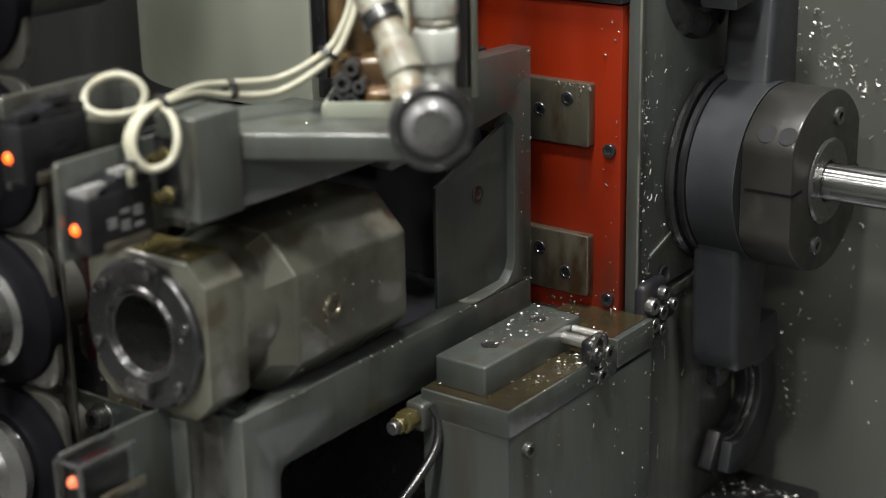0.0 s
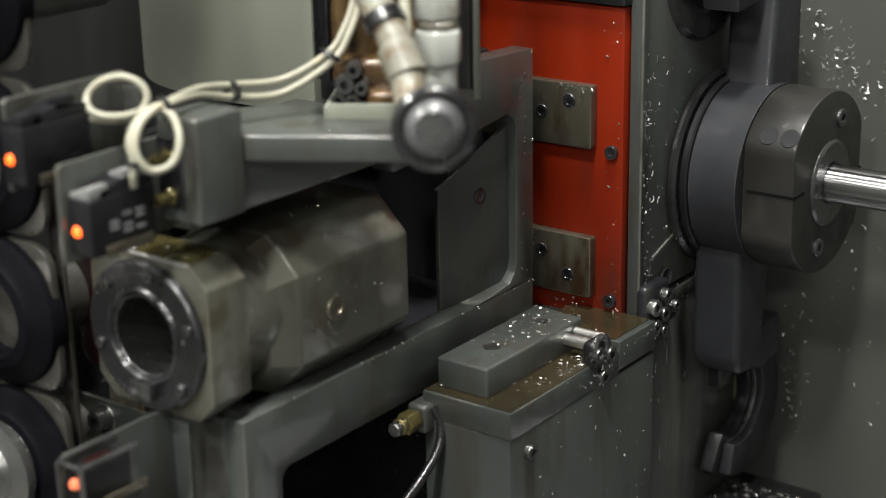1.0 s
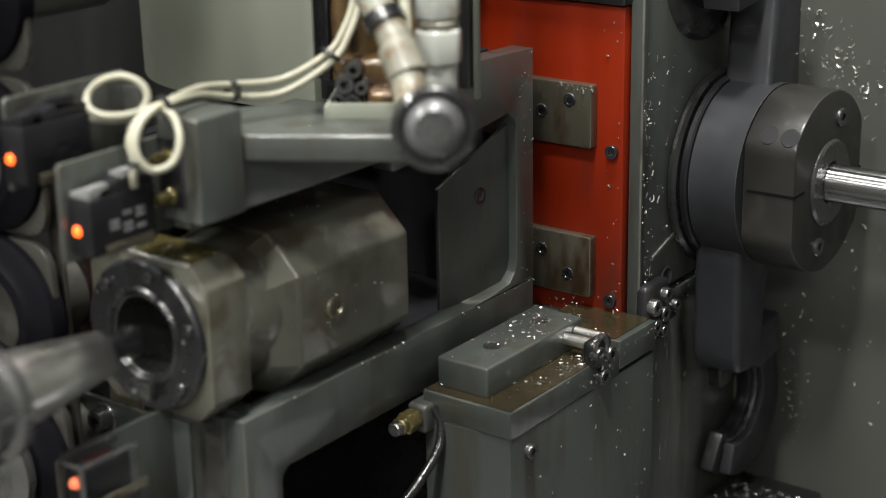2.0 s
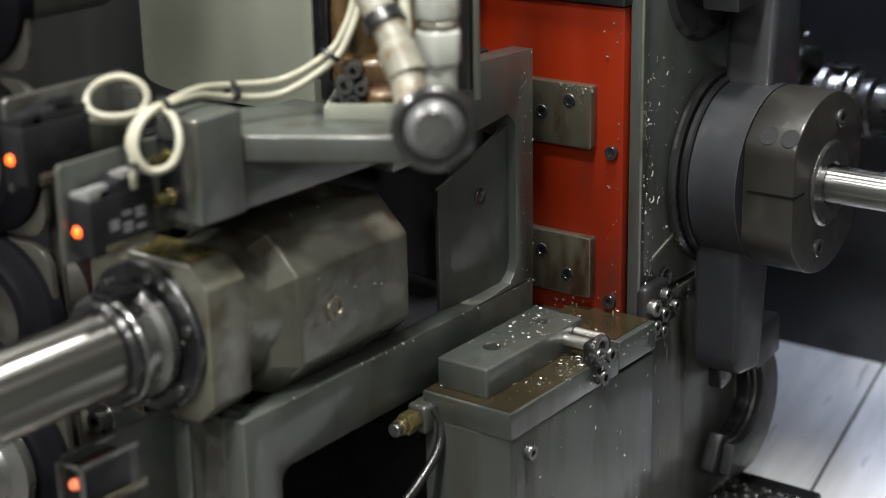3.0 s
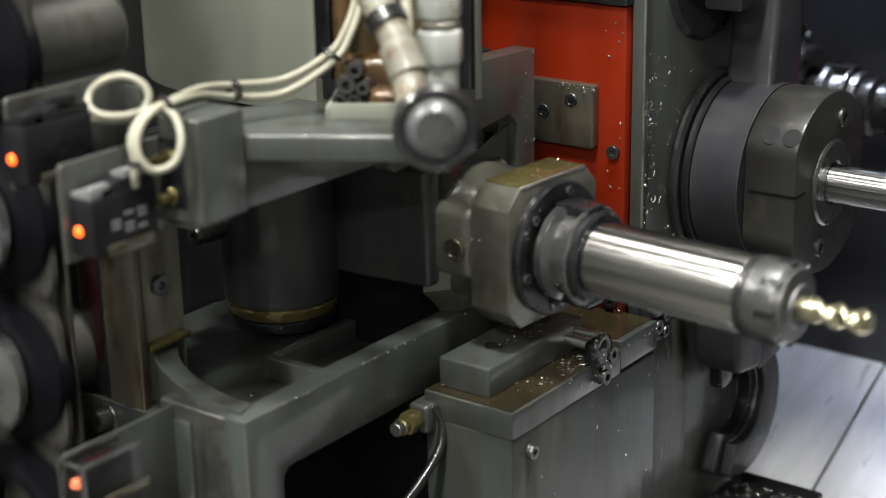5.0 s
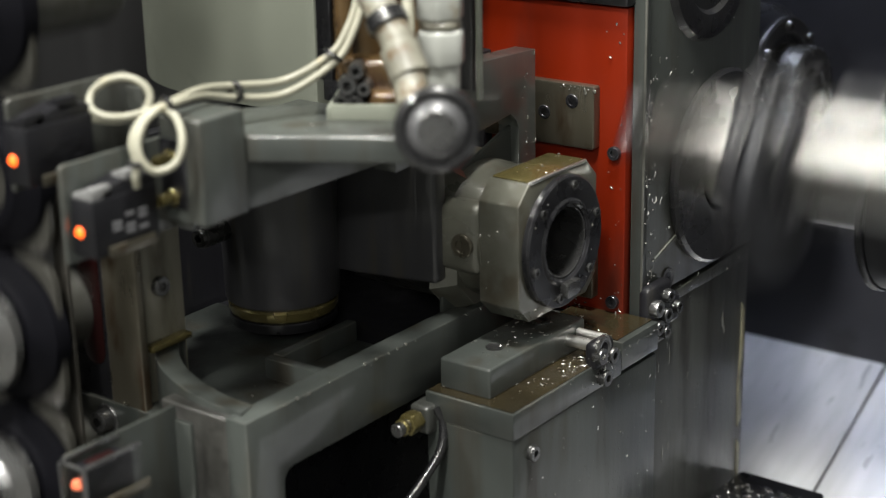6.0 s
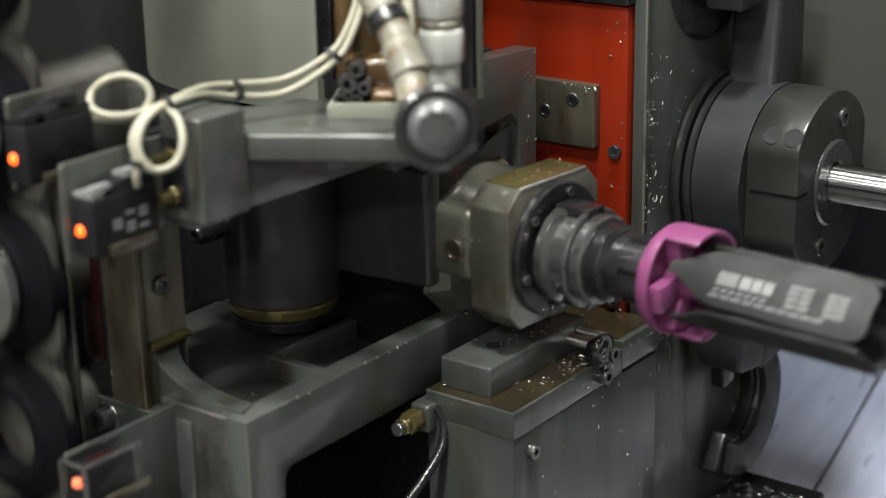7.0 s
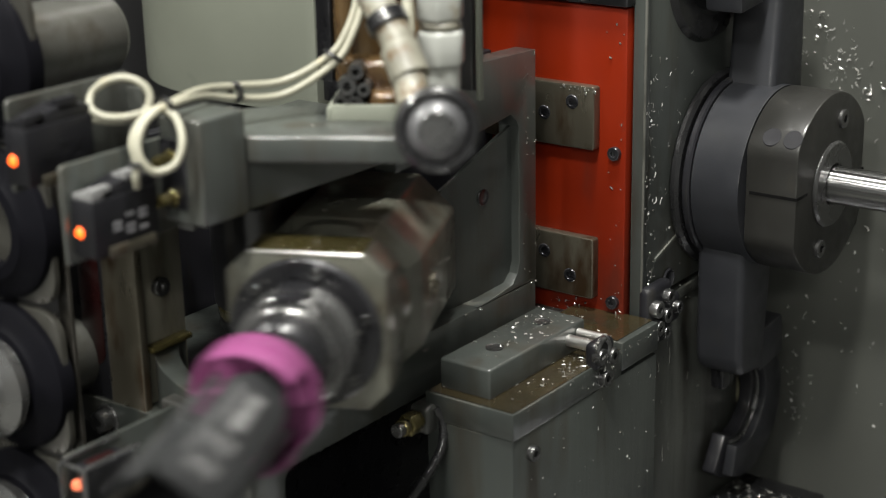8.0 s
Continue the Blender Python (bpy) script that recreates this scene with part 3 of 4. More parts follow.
def swivel_head():
    th = thing("swivel_head", "olive grey swivelling tool head with an octagonal flange", "tool head", PIVOT)
    fy = FACE.y
    fx = FACE.x
    sh = lambda bm: shift(bm, 0, fy, FACE.z)
    low = lambda bm: shift(bm, 0, fy, 0)
    flange = prism(octagon(45, 12), "x", fx - 33, fx - 3, 1.2, 2, ([(23 * math.cos(2 * math.pi * i / 40), 23 * math.sin(2 * math.pi * i / 40)) for i in range(40)],))
    fl = part("flange", sh(flange), HEADPAINT, th)
    part("top_cover", sh(prism(rounded(fx - 32, fx - 4, -32, 32, 2), "z", 45, 45.8, 0.3)), BRASS, fl, "oily yellowish top face")
    part("worn_edge", sh(box(fx - 5, fx - 2.6, -32.5, 32.5, 43.6, 45.9, 1.0, 3)), STEEL, fl, "edge worn to bare metal")
    ring = part("front_ring", sh(tube_ring(27, 43, fx - 3.2, fx + 2.5, "x", (0, 0, 0), 1.2, 56)), BLACKSTEEL, fl, "blackened steel ring")
    part("bore_sleeve", sh(tube_ring(22.2, 24, fx - 46.5, fx + 2, "x", (0, 0, 0), 0.5, 56)), GREYSTEEL, fl, "smooth dark steel bore")
    part("bore_rim", sh(tube_ring(24, 28.5, fx - 3, fx + 4.0, "x", (0, 0, 0), 1.6, 56)), BLACKSTEEL, fl)
    part("bore_bottom", sh(cyl(22.1, fx - 46.5, fx - 45, "x")), HOLE, fl)
    for i in range(6):
        a = math.pi / 3 * i + 0.3
        part("screw", sh(hex_socket(3.2, 2.2, "x", (fx + 2.2, 36.5 * math.cos(a), 36.5 * math.sin(a)))), GREYSTEEL, ring)
    part("drive_key", sh(box(fx + 2, fx + 9, -8, 8, -35, -25, 1)), GREYSTEEL, fl)
    # neck and body
    part("neck", sh(lathe([(24.2, 98), (40, 100), (44.5, 114), (44.5, 126), (43, 138), (46, 148.5), (24.2, 148.5)], "x", (0, 0, 0), 48, True)), HEADPAINT, th)
    body = part("body", low(prism([(-8, -49) if p == (-27, -49) else (-49, -16) if p == (-49, -27) else p for p in octagon(49, 22)], "x", 10, 110, 2.5, 3)), HEADPAINT, th)
    cone = bmesh.new()
    ends = [[cone.verts.new((x, y * k, z * k)) for y, z in octagon(49, 22)] for x, k in ((110.2, 0.985), (127, 0.84))]
    for i in range(8):
        cone.faces.new((ends[0][i], ends[0][(i + 1) % 8], ends[1][(i + 1) % 8], ends[1][i]))
    cone.faces.new(ends[0])
    cone.faces.new(ends[1])
    part("shoulder", low(bevel(cone, 1.5, 2)), HEADPAINT, th)
    part("side_boss", low(box(112, 148.5, -46.5, -28, -13, 34, 7, 4)), HEADPAINT, th)
    for x, s in ((80, 1), (136, -1)):
        y = fy + s * (49 if s > 0 else 47)
        part("plug", lathe([(0, 0.5 * s), (4, 0.5 * s), (4.6, 2 * s), (7.2, 2 * s), (7.8, 1.2 * s), (7.8, -6 * s), (0, -6 * s)], "y", (x, y, 0 if s > 0 else 7), 32), BARE, body, "round bare steel plug")
    part("arm_wall", prism([(14, -27), (62, -25), (120, -20), (120, 56), (14, 56)], "y", 27, 40, 3, 3), WALLOIL, th, "dark oily side wall")
    part("column", join(lathe([(0, -42), (36, -42), (38, -40), (39, 40), (39, 74), (0, 74)], "z", (8, 6, 0), 56)), WALLOIL, th, "dark oily turning column")
    part("bearing_ring", lathe([(33, -50), (35.5, -50), (36.5, -48), (36.5, -44), (35, -42), (30, -42)], "z", (8, 6, 0), 56), BRASS, th, "brass coloured bearing ring")
    part("lower_ring", lathe([(0, -58), (35, -58), (36, -56), (36, -51.5), (33, -50), (0, -50)], "z", (8, 6, 0), 56), BLACKSTEEL, th)
    part("locking_screw", join(cyl(7, -52, -30, "y", (-6, 0, 10)), hex_socket(6, 5, "-y", (-6, -50, 10))), GREYSTEEL, th)

    def skin(rng):
        if rng.random() < 0.5:
            return (rng.uniform(fx - 26, fx - 4), fy + rng.uniform(-28, 28), 51.0), (0, 0, 1)
        s = rng.choice((-1, 1))
        return (rng.uniform(20, 165), fy + s * 49.5, rng.uniform(-32, 32)), (0, s, 0)
    th.location = (0, 0, 0)
    chips("head_chips", "bright metal chips", 26, skin, 2.6, 21, th)
    th.location = PIVOT * MM
    return th


HEAD = swivel_head()


# ---------------------------------------------------------------- tools in their holders (axis along x, gauge line at zero)
def taper_parts(th, steel=STEEL):
    part("taper", lathe([(0, -66), (12.2, -66), (13, -65), (21.4, -3), (21.4, 0.5), (0, 0.5)], "x", (0, 0, 0), 48), steel, th, "ground steel taper")
    part("pull_stud", lathe([(0, -90), (7, -90), (9, -88), (9, -84), (6.5, -80), (6.5, -72), (9, -69), (10, -66), (0, -66)], "x", (0, 0, 0), 32), BLACKSTEEL, th)
    part("gripper_flange", lathe([(0, 0.5), (24, 0.5), (24, 5), (30.5, 5), (31.5, 6), (31.5, 11), (27.2, 14), (27.2, 23), (31.5, 26), (31.5, 28), (30.5, 29), (0, 29)], "x", (0, 0, 0), 64), NUT, th)
    for s in (0, 180):
        part("drive_slot", moved(box(4.5, 29.3, -8.5, 8.5, 26, 32, 0.6), Matrix.Rotation(radians(s), 4, "X")), BLACKSTEEL, th)


def end_mill_holder():
    th = thing("end_mill_holder", "polished steel collet chuck holding a spiral end mill", "tool holder")
    taper_parts(th)
    part("collar", lathe([(0, 29), (29, 29), (29, 32), (27, 34), (0, 34)], "x", (0, 0, 0), 48), BLACKSTEEL, th)
    part("shank", lathe([(0, 34), (22.4, 34), (23.2, 35), (23.2, 136), (22, 138.5), (0, 138.5)], "x", (0, 0, 0), 64), POLISHED, th, "polished steel shank")
    part("collar", lathe([(0, 138.5), (22.5, 138.5), (24, 140), (24, 144), (0, 144)], "x", (0, 0, 0), 48), BLACKSTEEL, th)
    nut = part("clamping_nut", lathe([(0, 144), (23.5, 144), (24.5, 145.5), (24.5, 162), (23.5, 164), (21, 168), (13, 169), (12, 171), (0, 171)], "x", (0, 0, 0), 48), NUTDARK, th)
    for i in range(8):
        a = 2 * math.pi * i / 8
        part("slot", moved(box(154, 166, -2.4, 2.4, 20, 24.8, 0.4), Matrix.Rotation(a, 4, "X")), BLACKSTEEL, nut)
    # spiral cutter
    bm = bmesh.new()
    n, m, rings = 32, 60, []
    for k in range(m + 1):
        x = 170 + 43 * k / m
        tw = 2 * math.pi * 1.15 * max(0, k - 14) / (m - 14)
        ring = []
        for i in range(n):
            a = 2 * math.pi * i / n
            cut = 0 if k < 14 else min(1, (k - 14) / 5)
            r = 7.4 * (1 - cut * 0.38 * (0.5 + 0.5 * math.cos(2 * (a - tw))) ** 0.8)
            ring.append(bm.verts.new((x, r * math.cos(a), r * math.sin(a))))
        rings.append(ring)
    for p, q in zip(rings, rings[1:]):
        for i in range(n):
            bm.faces.new((p[i], p[(i + 1) % n], q[(i + 1) % n], q[i]))
    bm.faces.new(rings[0])
    bm.faces.new(rings[-1])
    part("end_mill", bm, GOLD, th, "golden coated spiral cutter")
    return th


MILL = end_mill_holder()


def cleaning_fan():
    th = thing("cleaning_fan", "folding chip cleaning fan with a magenta hub and grey blades", "cleaning tool")
    taper_parts(th, NUT)
    part("collar", lathe([(0, 29), (27, 29), (28, 30), (28, 36), (26.5, 37.5), (0, 37.5)], "x", (0, 0, 0), 48), NUT, th)
    part("chuck_body", lathe([(0, 37.5), (24, 37.5), (24.5, 39), (24, 47), (21, 50), (0, 50)], "x", (0, 0, 0), 48), BLACKSTEEL, th)
    nut = part("clamping_nut", lathe([(0, 50), (20, 50), (20.8, 51), (20.8, 72), (19.5, 76), (16, 78), (0, 78)], "x", (0, 0, 0), 48), BLACKSTEEL, th)
    for i in range(6):
        part("slot", moved(box(60, 74, -1.8, 1.8, 17.5, 21.2, 0.3), Matrix.Rotation(2 * math.pi * i / 6 + 0.3, 4, "X")), HOLE, nut)
    part("stem", cyl(9, 74, 90, "x"), BLACKSTEEL, th)
    hub = part("hub", join(lathe([(9, 79), (30, 80), (32.5, 83), (33.2, 86), (33.2, 90), (31, 90), (29.5, 86), (9, 85)], "x", (0, 0, 0), 64, True),
                           cyl(10, 84, 108, "x")), PINK, th, "magenta plastic hub")
    for c, spread in ((76, 7), (286, 5)):
        # curved shells over the blade roots, with thick lugs inside
        band = [(r * math.cos(radians(c + s * spread)), r * math.sin(radians(c + s * spread))) for r, rng in ((33.2, range(-6, 7)), (30.4, range(6, -7, -1))) for s in rng]
        part("hub_shell", prism(band, "x", 89, 112, 0.8), PINK, hub)
    for c in (20, 98, 190, 258):
        lug = prism([(10, -6), (28.8, -9), (28.8, 9), (10, 6)], "x", 85, 97, 1.5)
        part("hub_lug", moved(lug, Matrix.Rotation(radians(c), 4, "X")), PINK, hub)
    part("core", cyl(12, 112, 150, "x"), POT, th, "dark folded blade roots")
    # four broad blades fold forward along the axis, with dark slots between them
    for a, deep, wide in ((-40, 24, 17.5), (50, 24, 17.5), (140, 24, 17.5), (230, 24, 17.5)):
        k = Matrix.Rotation(radians(a), 4, "X")
        rows = [(96, 0.2), (102, 0.25), (110, 0.52), (119, 0.83), (128, 0.95), (212, 1), (219, 0.9), (223, 0.62)]
        bm = bmesh.new()
        grid = []
        for lift in (0, -2.4):
            for x, w in rows:
                grid.append([bm.verts.new((x, -deep - lift + 3.4 * (j / 3.0) ** 2 * w * w, wide * w * j / 3)) for j in range(-3, 4)])
        m = len(rows)
        for base in (0, m):
            for i in range(m - 1):
                for j in range(6):
                    p, q = grid[base + i], grid[base + i + 1]
                    bm.faces.new((p[j], p[j + 1], q[j + 1], q[j]))
        for i in range(m - 1):
            for j in (0, 6):
                bm.faces.new((grid[i][j], grid[i + 1][j], grid[m + i + 1][j], grid[m + i][j]))
        for i in (0, m - 1):
            for j in range(6):
                bm.faces.new((grid[i][j], grid[i][j + 1], grid[m + i][j + 1], grid[m + i][j]))
        bl = part("blade", moved(bm, k), BLADE, th)
        if a in (-40, 230):
            bars = [(x * 1.17 - 33, y * 1.17 - 33, z * 0.9, w * 0.9) for x, y, z, w in [(138, 149, 2 - 2.2 * j, 3.6 - 2.2 * j) for j in range(4)] + [(150.5, 156, -4.6, 3.6), (157, 162, -4.6, 3.6), (163, 168, -4.6, 3.6)]]
            bars += [(128 + 5 * j, 131.4 + 5 * j, -8, -6.8) for j in range(7)] + [(126 + 7.3 * j, 132 + 7.3 * j, -11.4, -10.2) for j in range(10)]
            bars += [(173 + c + 3.2 * (c > 9) * (j > 1), 173 + c + 6.5, 3.4 - 3.6 * j, 4.8 - 3.6 * j) for c in (0, 7.5) for j in range(4)]
            bars += [(196 + c, 202 + c, 3.4 - 3.6 * j, 4.8 - 3.6 * j) for c in (0, 6.6) for j in range(4)]
            lift = lambda z: -24.05 + 3.4 * (z / 17.5) ** 2
            part("print", moved(join(*[box(x0, x1, lift(z0) - 0.25, lift(z0) + 0.3, z0, z1, 0) for x0, x1, z0, z1 in bars]), k), INK, bl, "white print bars")
    return th


FAN = cleaning_fan()


# ---------------------------------------------------------------- tool change arm
ARM_AT = Vector((0, 272, 1311))
REACH = 188.0
REST = 6.0              # turn of the arm at rest; at work it has turned by -86.6 degrees


def change_arm():
    th = thing("tool_change_arm", "dark steel double tool change arm on a polished shaft", "tool changer", ARM_AT)
    back = Matrix.Rotation(radians(-REST), 4, "X")
    # near-black colour puts the shade between gearbox and hub into the disc
    part("rear_disc", tube_ring(29, 66, 194.5, 200, "x", (0, 0, 0), 1.2, 64), OILSHADE, th)
    hub = part("hub", lathe([(28, 200), (62.5, 200), (63.5, 201), (63.5, 236), (28, 236)], "x", (0, 0, 0), 72, True), ARMSTEEL, th)
    ring = [(63.5 * math.cos(2 * math.pi * i / 72), 63.5 * math.sin(2 * math.pi * i / 72)) for i in range(72)]
    ring = [(min(max(y, -54), 54), z) for y, z in ring]
    collar = part("clamp_collar", moved(prism(ring, "x", 236.3, 274, 2, 2), back), CLAMP, hub)
    for s in (0, 180):
        part("slit", moved(box(240, 274.4, -54.5, -38, 1.0, 3.0, 0), back @ Matrix.Rotation(radians(s), 4, "X")), HOLE, collar)
    part("front_ring", tube_ring(14, 30, 273, 277, "x", (0, 0, 0), 1.5, 48), GREYSTEEL, hub)
    for a in (65, 247):
        part("screw", hex_socket(6.5, 4, "x", (272.5, 45 * math.cos(radians(a)), 45 * math.sin(radians(a)))), GREYSTEEL, hub)
    for x, s in ((252, 0), (267, 0), (252, 180), (267, 180)):
        # uncut hole: a near-black disc paints the shade of its recess
        part("plug_hole", moved(lathe([(0, 63.55), (6.4, 63.55), (6.9, 63.2), (6.9, 61), (0, 61)], "z", (x, 0, 0), 24), back @ Matrix.Rotation(radians(50 + s), 4, "X")), OILSHADE, collar)
    part("shaft", cyl(28.5, 60, 206, "x", (0, 0, 0), 1, 64), POLISHED, th, "polished steel shaft")
    part("guide_rod", cyl(13.2, 272, 560, "x", (0, 0, 0), 1, 48), ROD, th, "polished guide rod")
    for s in (0, 180):
        k = Matrix.Rotation(radians(s), 4, "X")
        a = part("arm", moved(prism([(-42, -36), (-40, -132), (-34, -142), (-2, -146), (6, -60), (20, -36)], "x", 194.8, 231, 5, 4), k @ Matrix.Rotation(radians(-REST), 4, "X")), ARMSTEEL, th)
        ring = []
        for r, a0, a1, cy, cz in ((56, -138, 100, 6, -8), (27.6, 118, -128, 0, 0)):
            ring += [(cy + r * math.cos(radians(a0 + (a1 - a0) * i / 26)), cz + r * math.sin(radians(a0 + (a1 - a0) * i / 26))) for i in range(27)]
        g = part("gripper", moved(prism([(y, z - REACH) for y, z in ring], "x", 188, 199, 1.5), k), OILSHADE, a)
        rim = []
        for r, a0, a1, cy, cz in ((53, -125, 96, 6, -8), (33.5, 112, -118, 0, 0)):
            rim += [(cy + r * math.cos(radians(a0 + (a1 - a0) * i / 26)), cz + r * math.sin(radians(a0 + (a1 - a0) * i / 26)) - REACH) for i in range(27)]
        part("gripper_rim", moved(prism(rim, "x", 199.3, 208, 1.5), k), ARMSTEEL, g)
        seat = [(y * 0.97, (z + REACH) * 0.97 - REACH) for y, z in rim[27:]] + [(r * math.cos(radians(a)), r * math.sin(radians(a)) - REACH) for r, a in ((30.6, x) for x in range(-112, 108, 9))]
        part("worn_seat", moved(prism(seat, "x", 199.4, 203, 0.4), k), NUT, g, "worn bare steel seat")
        part("gripper_seat", moved(box(196, 224, -8, 30, -REACH + 34, -REACH + 66, 3), k), ARMSTEEL, a)
        part("finger", moved(box(196, 208, -34, -16, -REACH + 26, -REACH + 46, 3), k), BLACKSTEEL, g)
    return th


ARM = change_arm()


# ---------------------------------------------------------------- spindle and door
def spindle():
    th = thing("spindle", "dark steel machine spindle with a bright nose", "spindle", (174, 457, 1322))
    part("nose", tube_ring(22.4, 40, -30, 0, "x", (0, 0, 0), 2, 56), GREYSTEEL, th)
    part("housing", lathe([(0, -270), (70, -270), (70, -40), (62, -30), (40, -28), (0, -28)], "x", (0, 0, 0), 64), BLACKSTEEL, th)
    part("bolt_ring", tube_ring(48, 62, -30, -24, "x", (0, 0, 0), 1.5, 56), DARK, th)
    for i in range(8):
        part("screw", hex_socket(4, 4, "x", (-24, 55 * math.cos(math.pi / 4 * i), 55 * math.sin(math.pi / 4 * i))), GREYSTEEL, th)
    return th


spindle()


def sliding_door():
    th = thing("sliding_door", "grey sheet metal sliding door with bright chips stuck on it", "door", (500, 372, 940))
    put("panel", box(120, 1000, 368, 372, 940, 1760, 1.2), DOORPAINT, th)
    put("bottom_edge", box(120, 1000, 364, 376, 936, 950, 1.5), GREY, th)

    def spot(rng):
        k = rng.random()
        if k < 0.66:
            s = rng.gauss(0, 1)
            return (240 + 17 * s + rng.gauss(0, 8), 367.6, 1366 - 17 * s + rng.gauss(0, 14)), (0, -1, 0)
        if k < 0.80:
            return (rng.gauss(213, 6), 367.6, rng.gauss(1105, 22)), (0, -1, 0)
        return (rng.uniform(198, 285), 367.6, rng.uniform(1080, 1400)), (0, -1, 0)
    chips("stuck_chips", "bright metal chips", 200, spot, 5.0, 5, th)
    return th


DOOR = sliding_door()


# ---------------------------------------------------------------- tool chain
POT_AT = Vector((-28, -190, 1300))
PITCH = 94.0


def tool_chain():
    th = thing("tool_chain", "chain of black tool pots, some holding steel tools", "tool magazine", POT_AT)
    full = {-2, -1, 2, 3, 5, 6, 10, 11, 12}
    plate = to_mesh("link_plate", prism(rounded(-62, 43, -45, 45, 16), "y", 2, 7, 1), LINK)
    ring = to_mesh("pot_ring", lathe([(24, -9), (26, -11), (32, -10), (35, -7), (41, -5), (45, -2), (45.5, 0), (45.5, 8), (30, 8), (24, 4)], "y", (0, 0, 0), 48, True), POT)
    barrel = to_mesh("pot_body", lathe([(0, 92), (22, 92), (25, 88), (25, 8), (23.5, 8), (23, 60), (0, 60)], "y", (0, 0, 0), 40), PALEPOT)
    tool = to_mesh("stored_tool", lathe([(0, -40), (9, -40), (10, -58), (14, -62), (18, -60), (19, -48), (18, -30), (22, -24), (27, -22), (31.5, -20), (31.5, -15), (27, -11), (31.5, -7), (31.5, -2), (22, 0), (20, 20), (0, 20)], "y", (0, 0, 0), 48), NUT)
    for k in range(-4, 15):
        ob = new("link_plate", plate)
        ob.parent, ob.location = th, (0, 0, k * PITCH * MM)
        pot = new("tool_pot", ring)
        pot.parent, pot.location = th, (0, 0, k * PITCH * MM)
        b = new("pot_body", barrel)
        b.parent = pot
        if k in full:
            t = new("stored_tool", tool)
            t.parent = pot
    return th


CHAIN = tool_chain()


# ---------------------------------------------------------------- sensors, brackets, cables
def sensor(at, colour, name="photo_sensor", clear=False, caps=PALEPLASTIC):
    """A small sensor box on a bracket; at: its lower front corner."""
    x, y, z = at
    th = thing(name, "black photoelectric sensor with an orange light and white cable", "sensor", at, "sensors by the tool chain")
    if clear:
        tagged(th, "black photoelectric sensor under a clear scratched cover")
        put("case", box(x, x + 14, y, y + 32, z, z + 22, 1.2), PLASTIC, th)
        put("window", box(x + 3, x + 11, y + 8, y + 26, z + 22, z + 22.6, 0.2), SLOTRED, th, "dark red window")
        # a clear cover: its front, top and side
        put("cover", box(x - 1, x + 16, y - 3.6, y - 2.6, z - 6, z + 26, 0.3), CLEAR, th, "clear plastic cover")
        put("cover", box(x + 16.2, x + 17.4, y - 3, y + 34, z - 6, z + 26, 0.3), CLEAR, th, "clear plastic cover")
        for name, bar in (("upright", box(x + 15.6, x + 18, y - 4.6, y - 2.4, z - 8, z + 26, 0.4)), ("upright", box(x - 2, x, y - 4.6, y - 2.4, z - 8, z + 26, 0.4)),
                          ("rail", box(x + 15.6, x + 18, y - 2.2, y + 36, z + 25, z + 27, 0.4)), ("rail", box(x, x + 15.4, y - 4.6, y - 2.6, z + 25, z + 27, 0.4)),
                          ("rail", box(x - 2, x, y - 2.2, y + 36, z + 25, z + 27, 0.4))):
            put(name, bar, NUT, th)
    else:
        put("case", box(x, x + 17, y, y + 44, z, z + 30, 1.2), PLASTIC, th)
        put("rear_case", prism([(y + 6, z + 28), (y + 44, z + 28), (y + 44, z + 35), (y + 26, z + 38), (y + 8, z + 34)], "x", x + 1, x + 16, 1), PLASTIC, th)
        ink = PRINT if caps is PALEPLASTIC else PLASTIC
        for y0, h in ((y + 1, z + 30), (y + 23, z + 34.5)):
            ridge = [(x + 1, h), (x + 16, h), (x + 16, h + 6.4), (x + 11, h + 6.4), (x + 11, h + 4.6), (x + 6.5, h + 4.6), (x + 6.5, h + 3), (x + 1, h + 2.6)]
            put("cap", prism(ridge, "y", y0, y0 + 13, 0.5), caps, th, "pale grey stepped cap" if caps is PALEPLASTIC else "")
        put("print", join(*[box(x + 17, x + 17.3, y + 12 + 9 * i, y + 18 + 9 * i, z + 9 + 3 * j, z + 11 + 3 * j, 0) for i in range(3) for j in range(4) if (i + j) % 3]), ink, th, "dim print bars")
    put("light", lathe([(0, -1.6), (2, -1.4), (3, 0), (0, 0)], "y", (x + 6, y, z + 13), 16), colour, th, "glowing indicator light")
    put("clip", box(x + 17, x + 18.5, y + 8, y + 40, z - 1, z + 5, 0.6), BARE, th)
    return th


def sensor_bracket(x, y0, y1, z, h, cut, paint=GREY):
    th = thing("sensor_bracket", "thin grey sheet steel sensor bracket", "bracket", (x, y1, z - h))
    put("plate", prism([(y0, z - h), (y1, z - h), (y1, z), (y0 + 2, z), (y0, z - 2)], "x", x - 3, x, 0.5), paint, th)
    put("folded_end", box(x - 3, x + 12, y1 - 2, y1 + 1, z - h, z - cut, 0.5), paint, th)
    return th


def sensors():
    sensor_bracket(88, -236, -158, 1415, 52, 8)
    sensor((89, -233, 1368), LED)
    sensor_bracket(58, -241, -160, 1446, 48, 8, GREYOIL)
    sensor((59, -246, 1404), LED, caps=PLASTIC)
    sensor_bracket(88, -251, -171, 1262, 62, 8)
    sensor((89, -251, 1235), LEDRED, clear=True)


sensors()


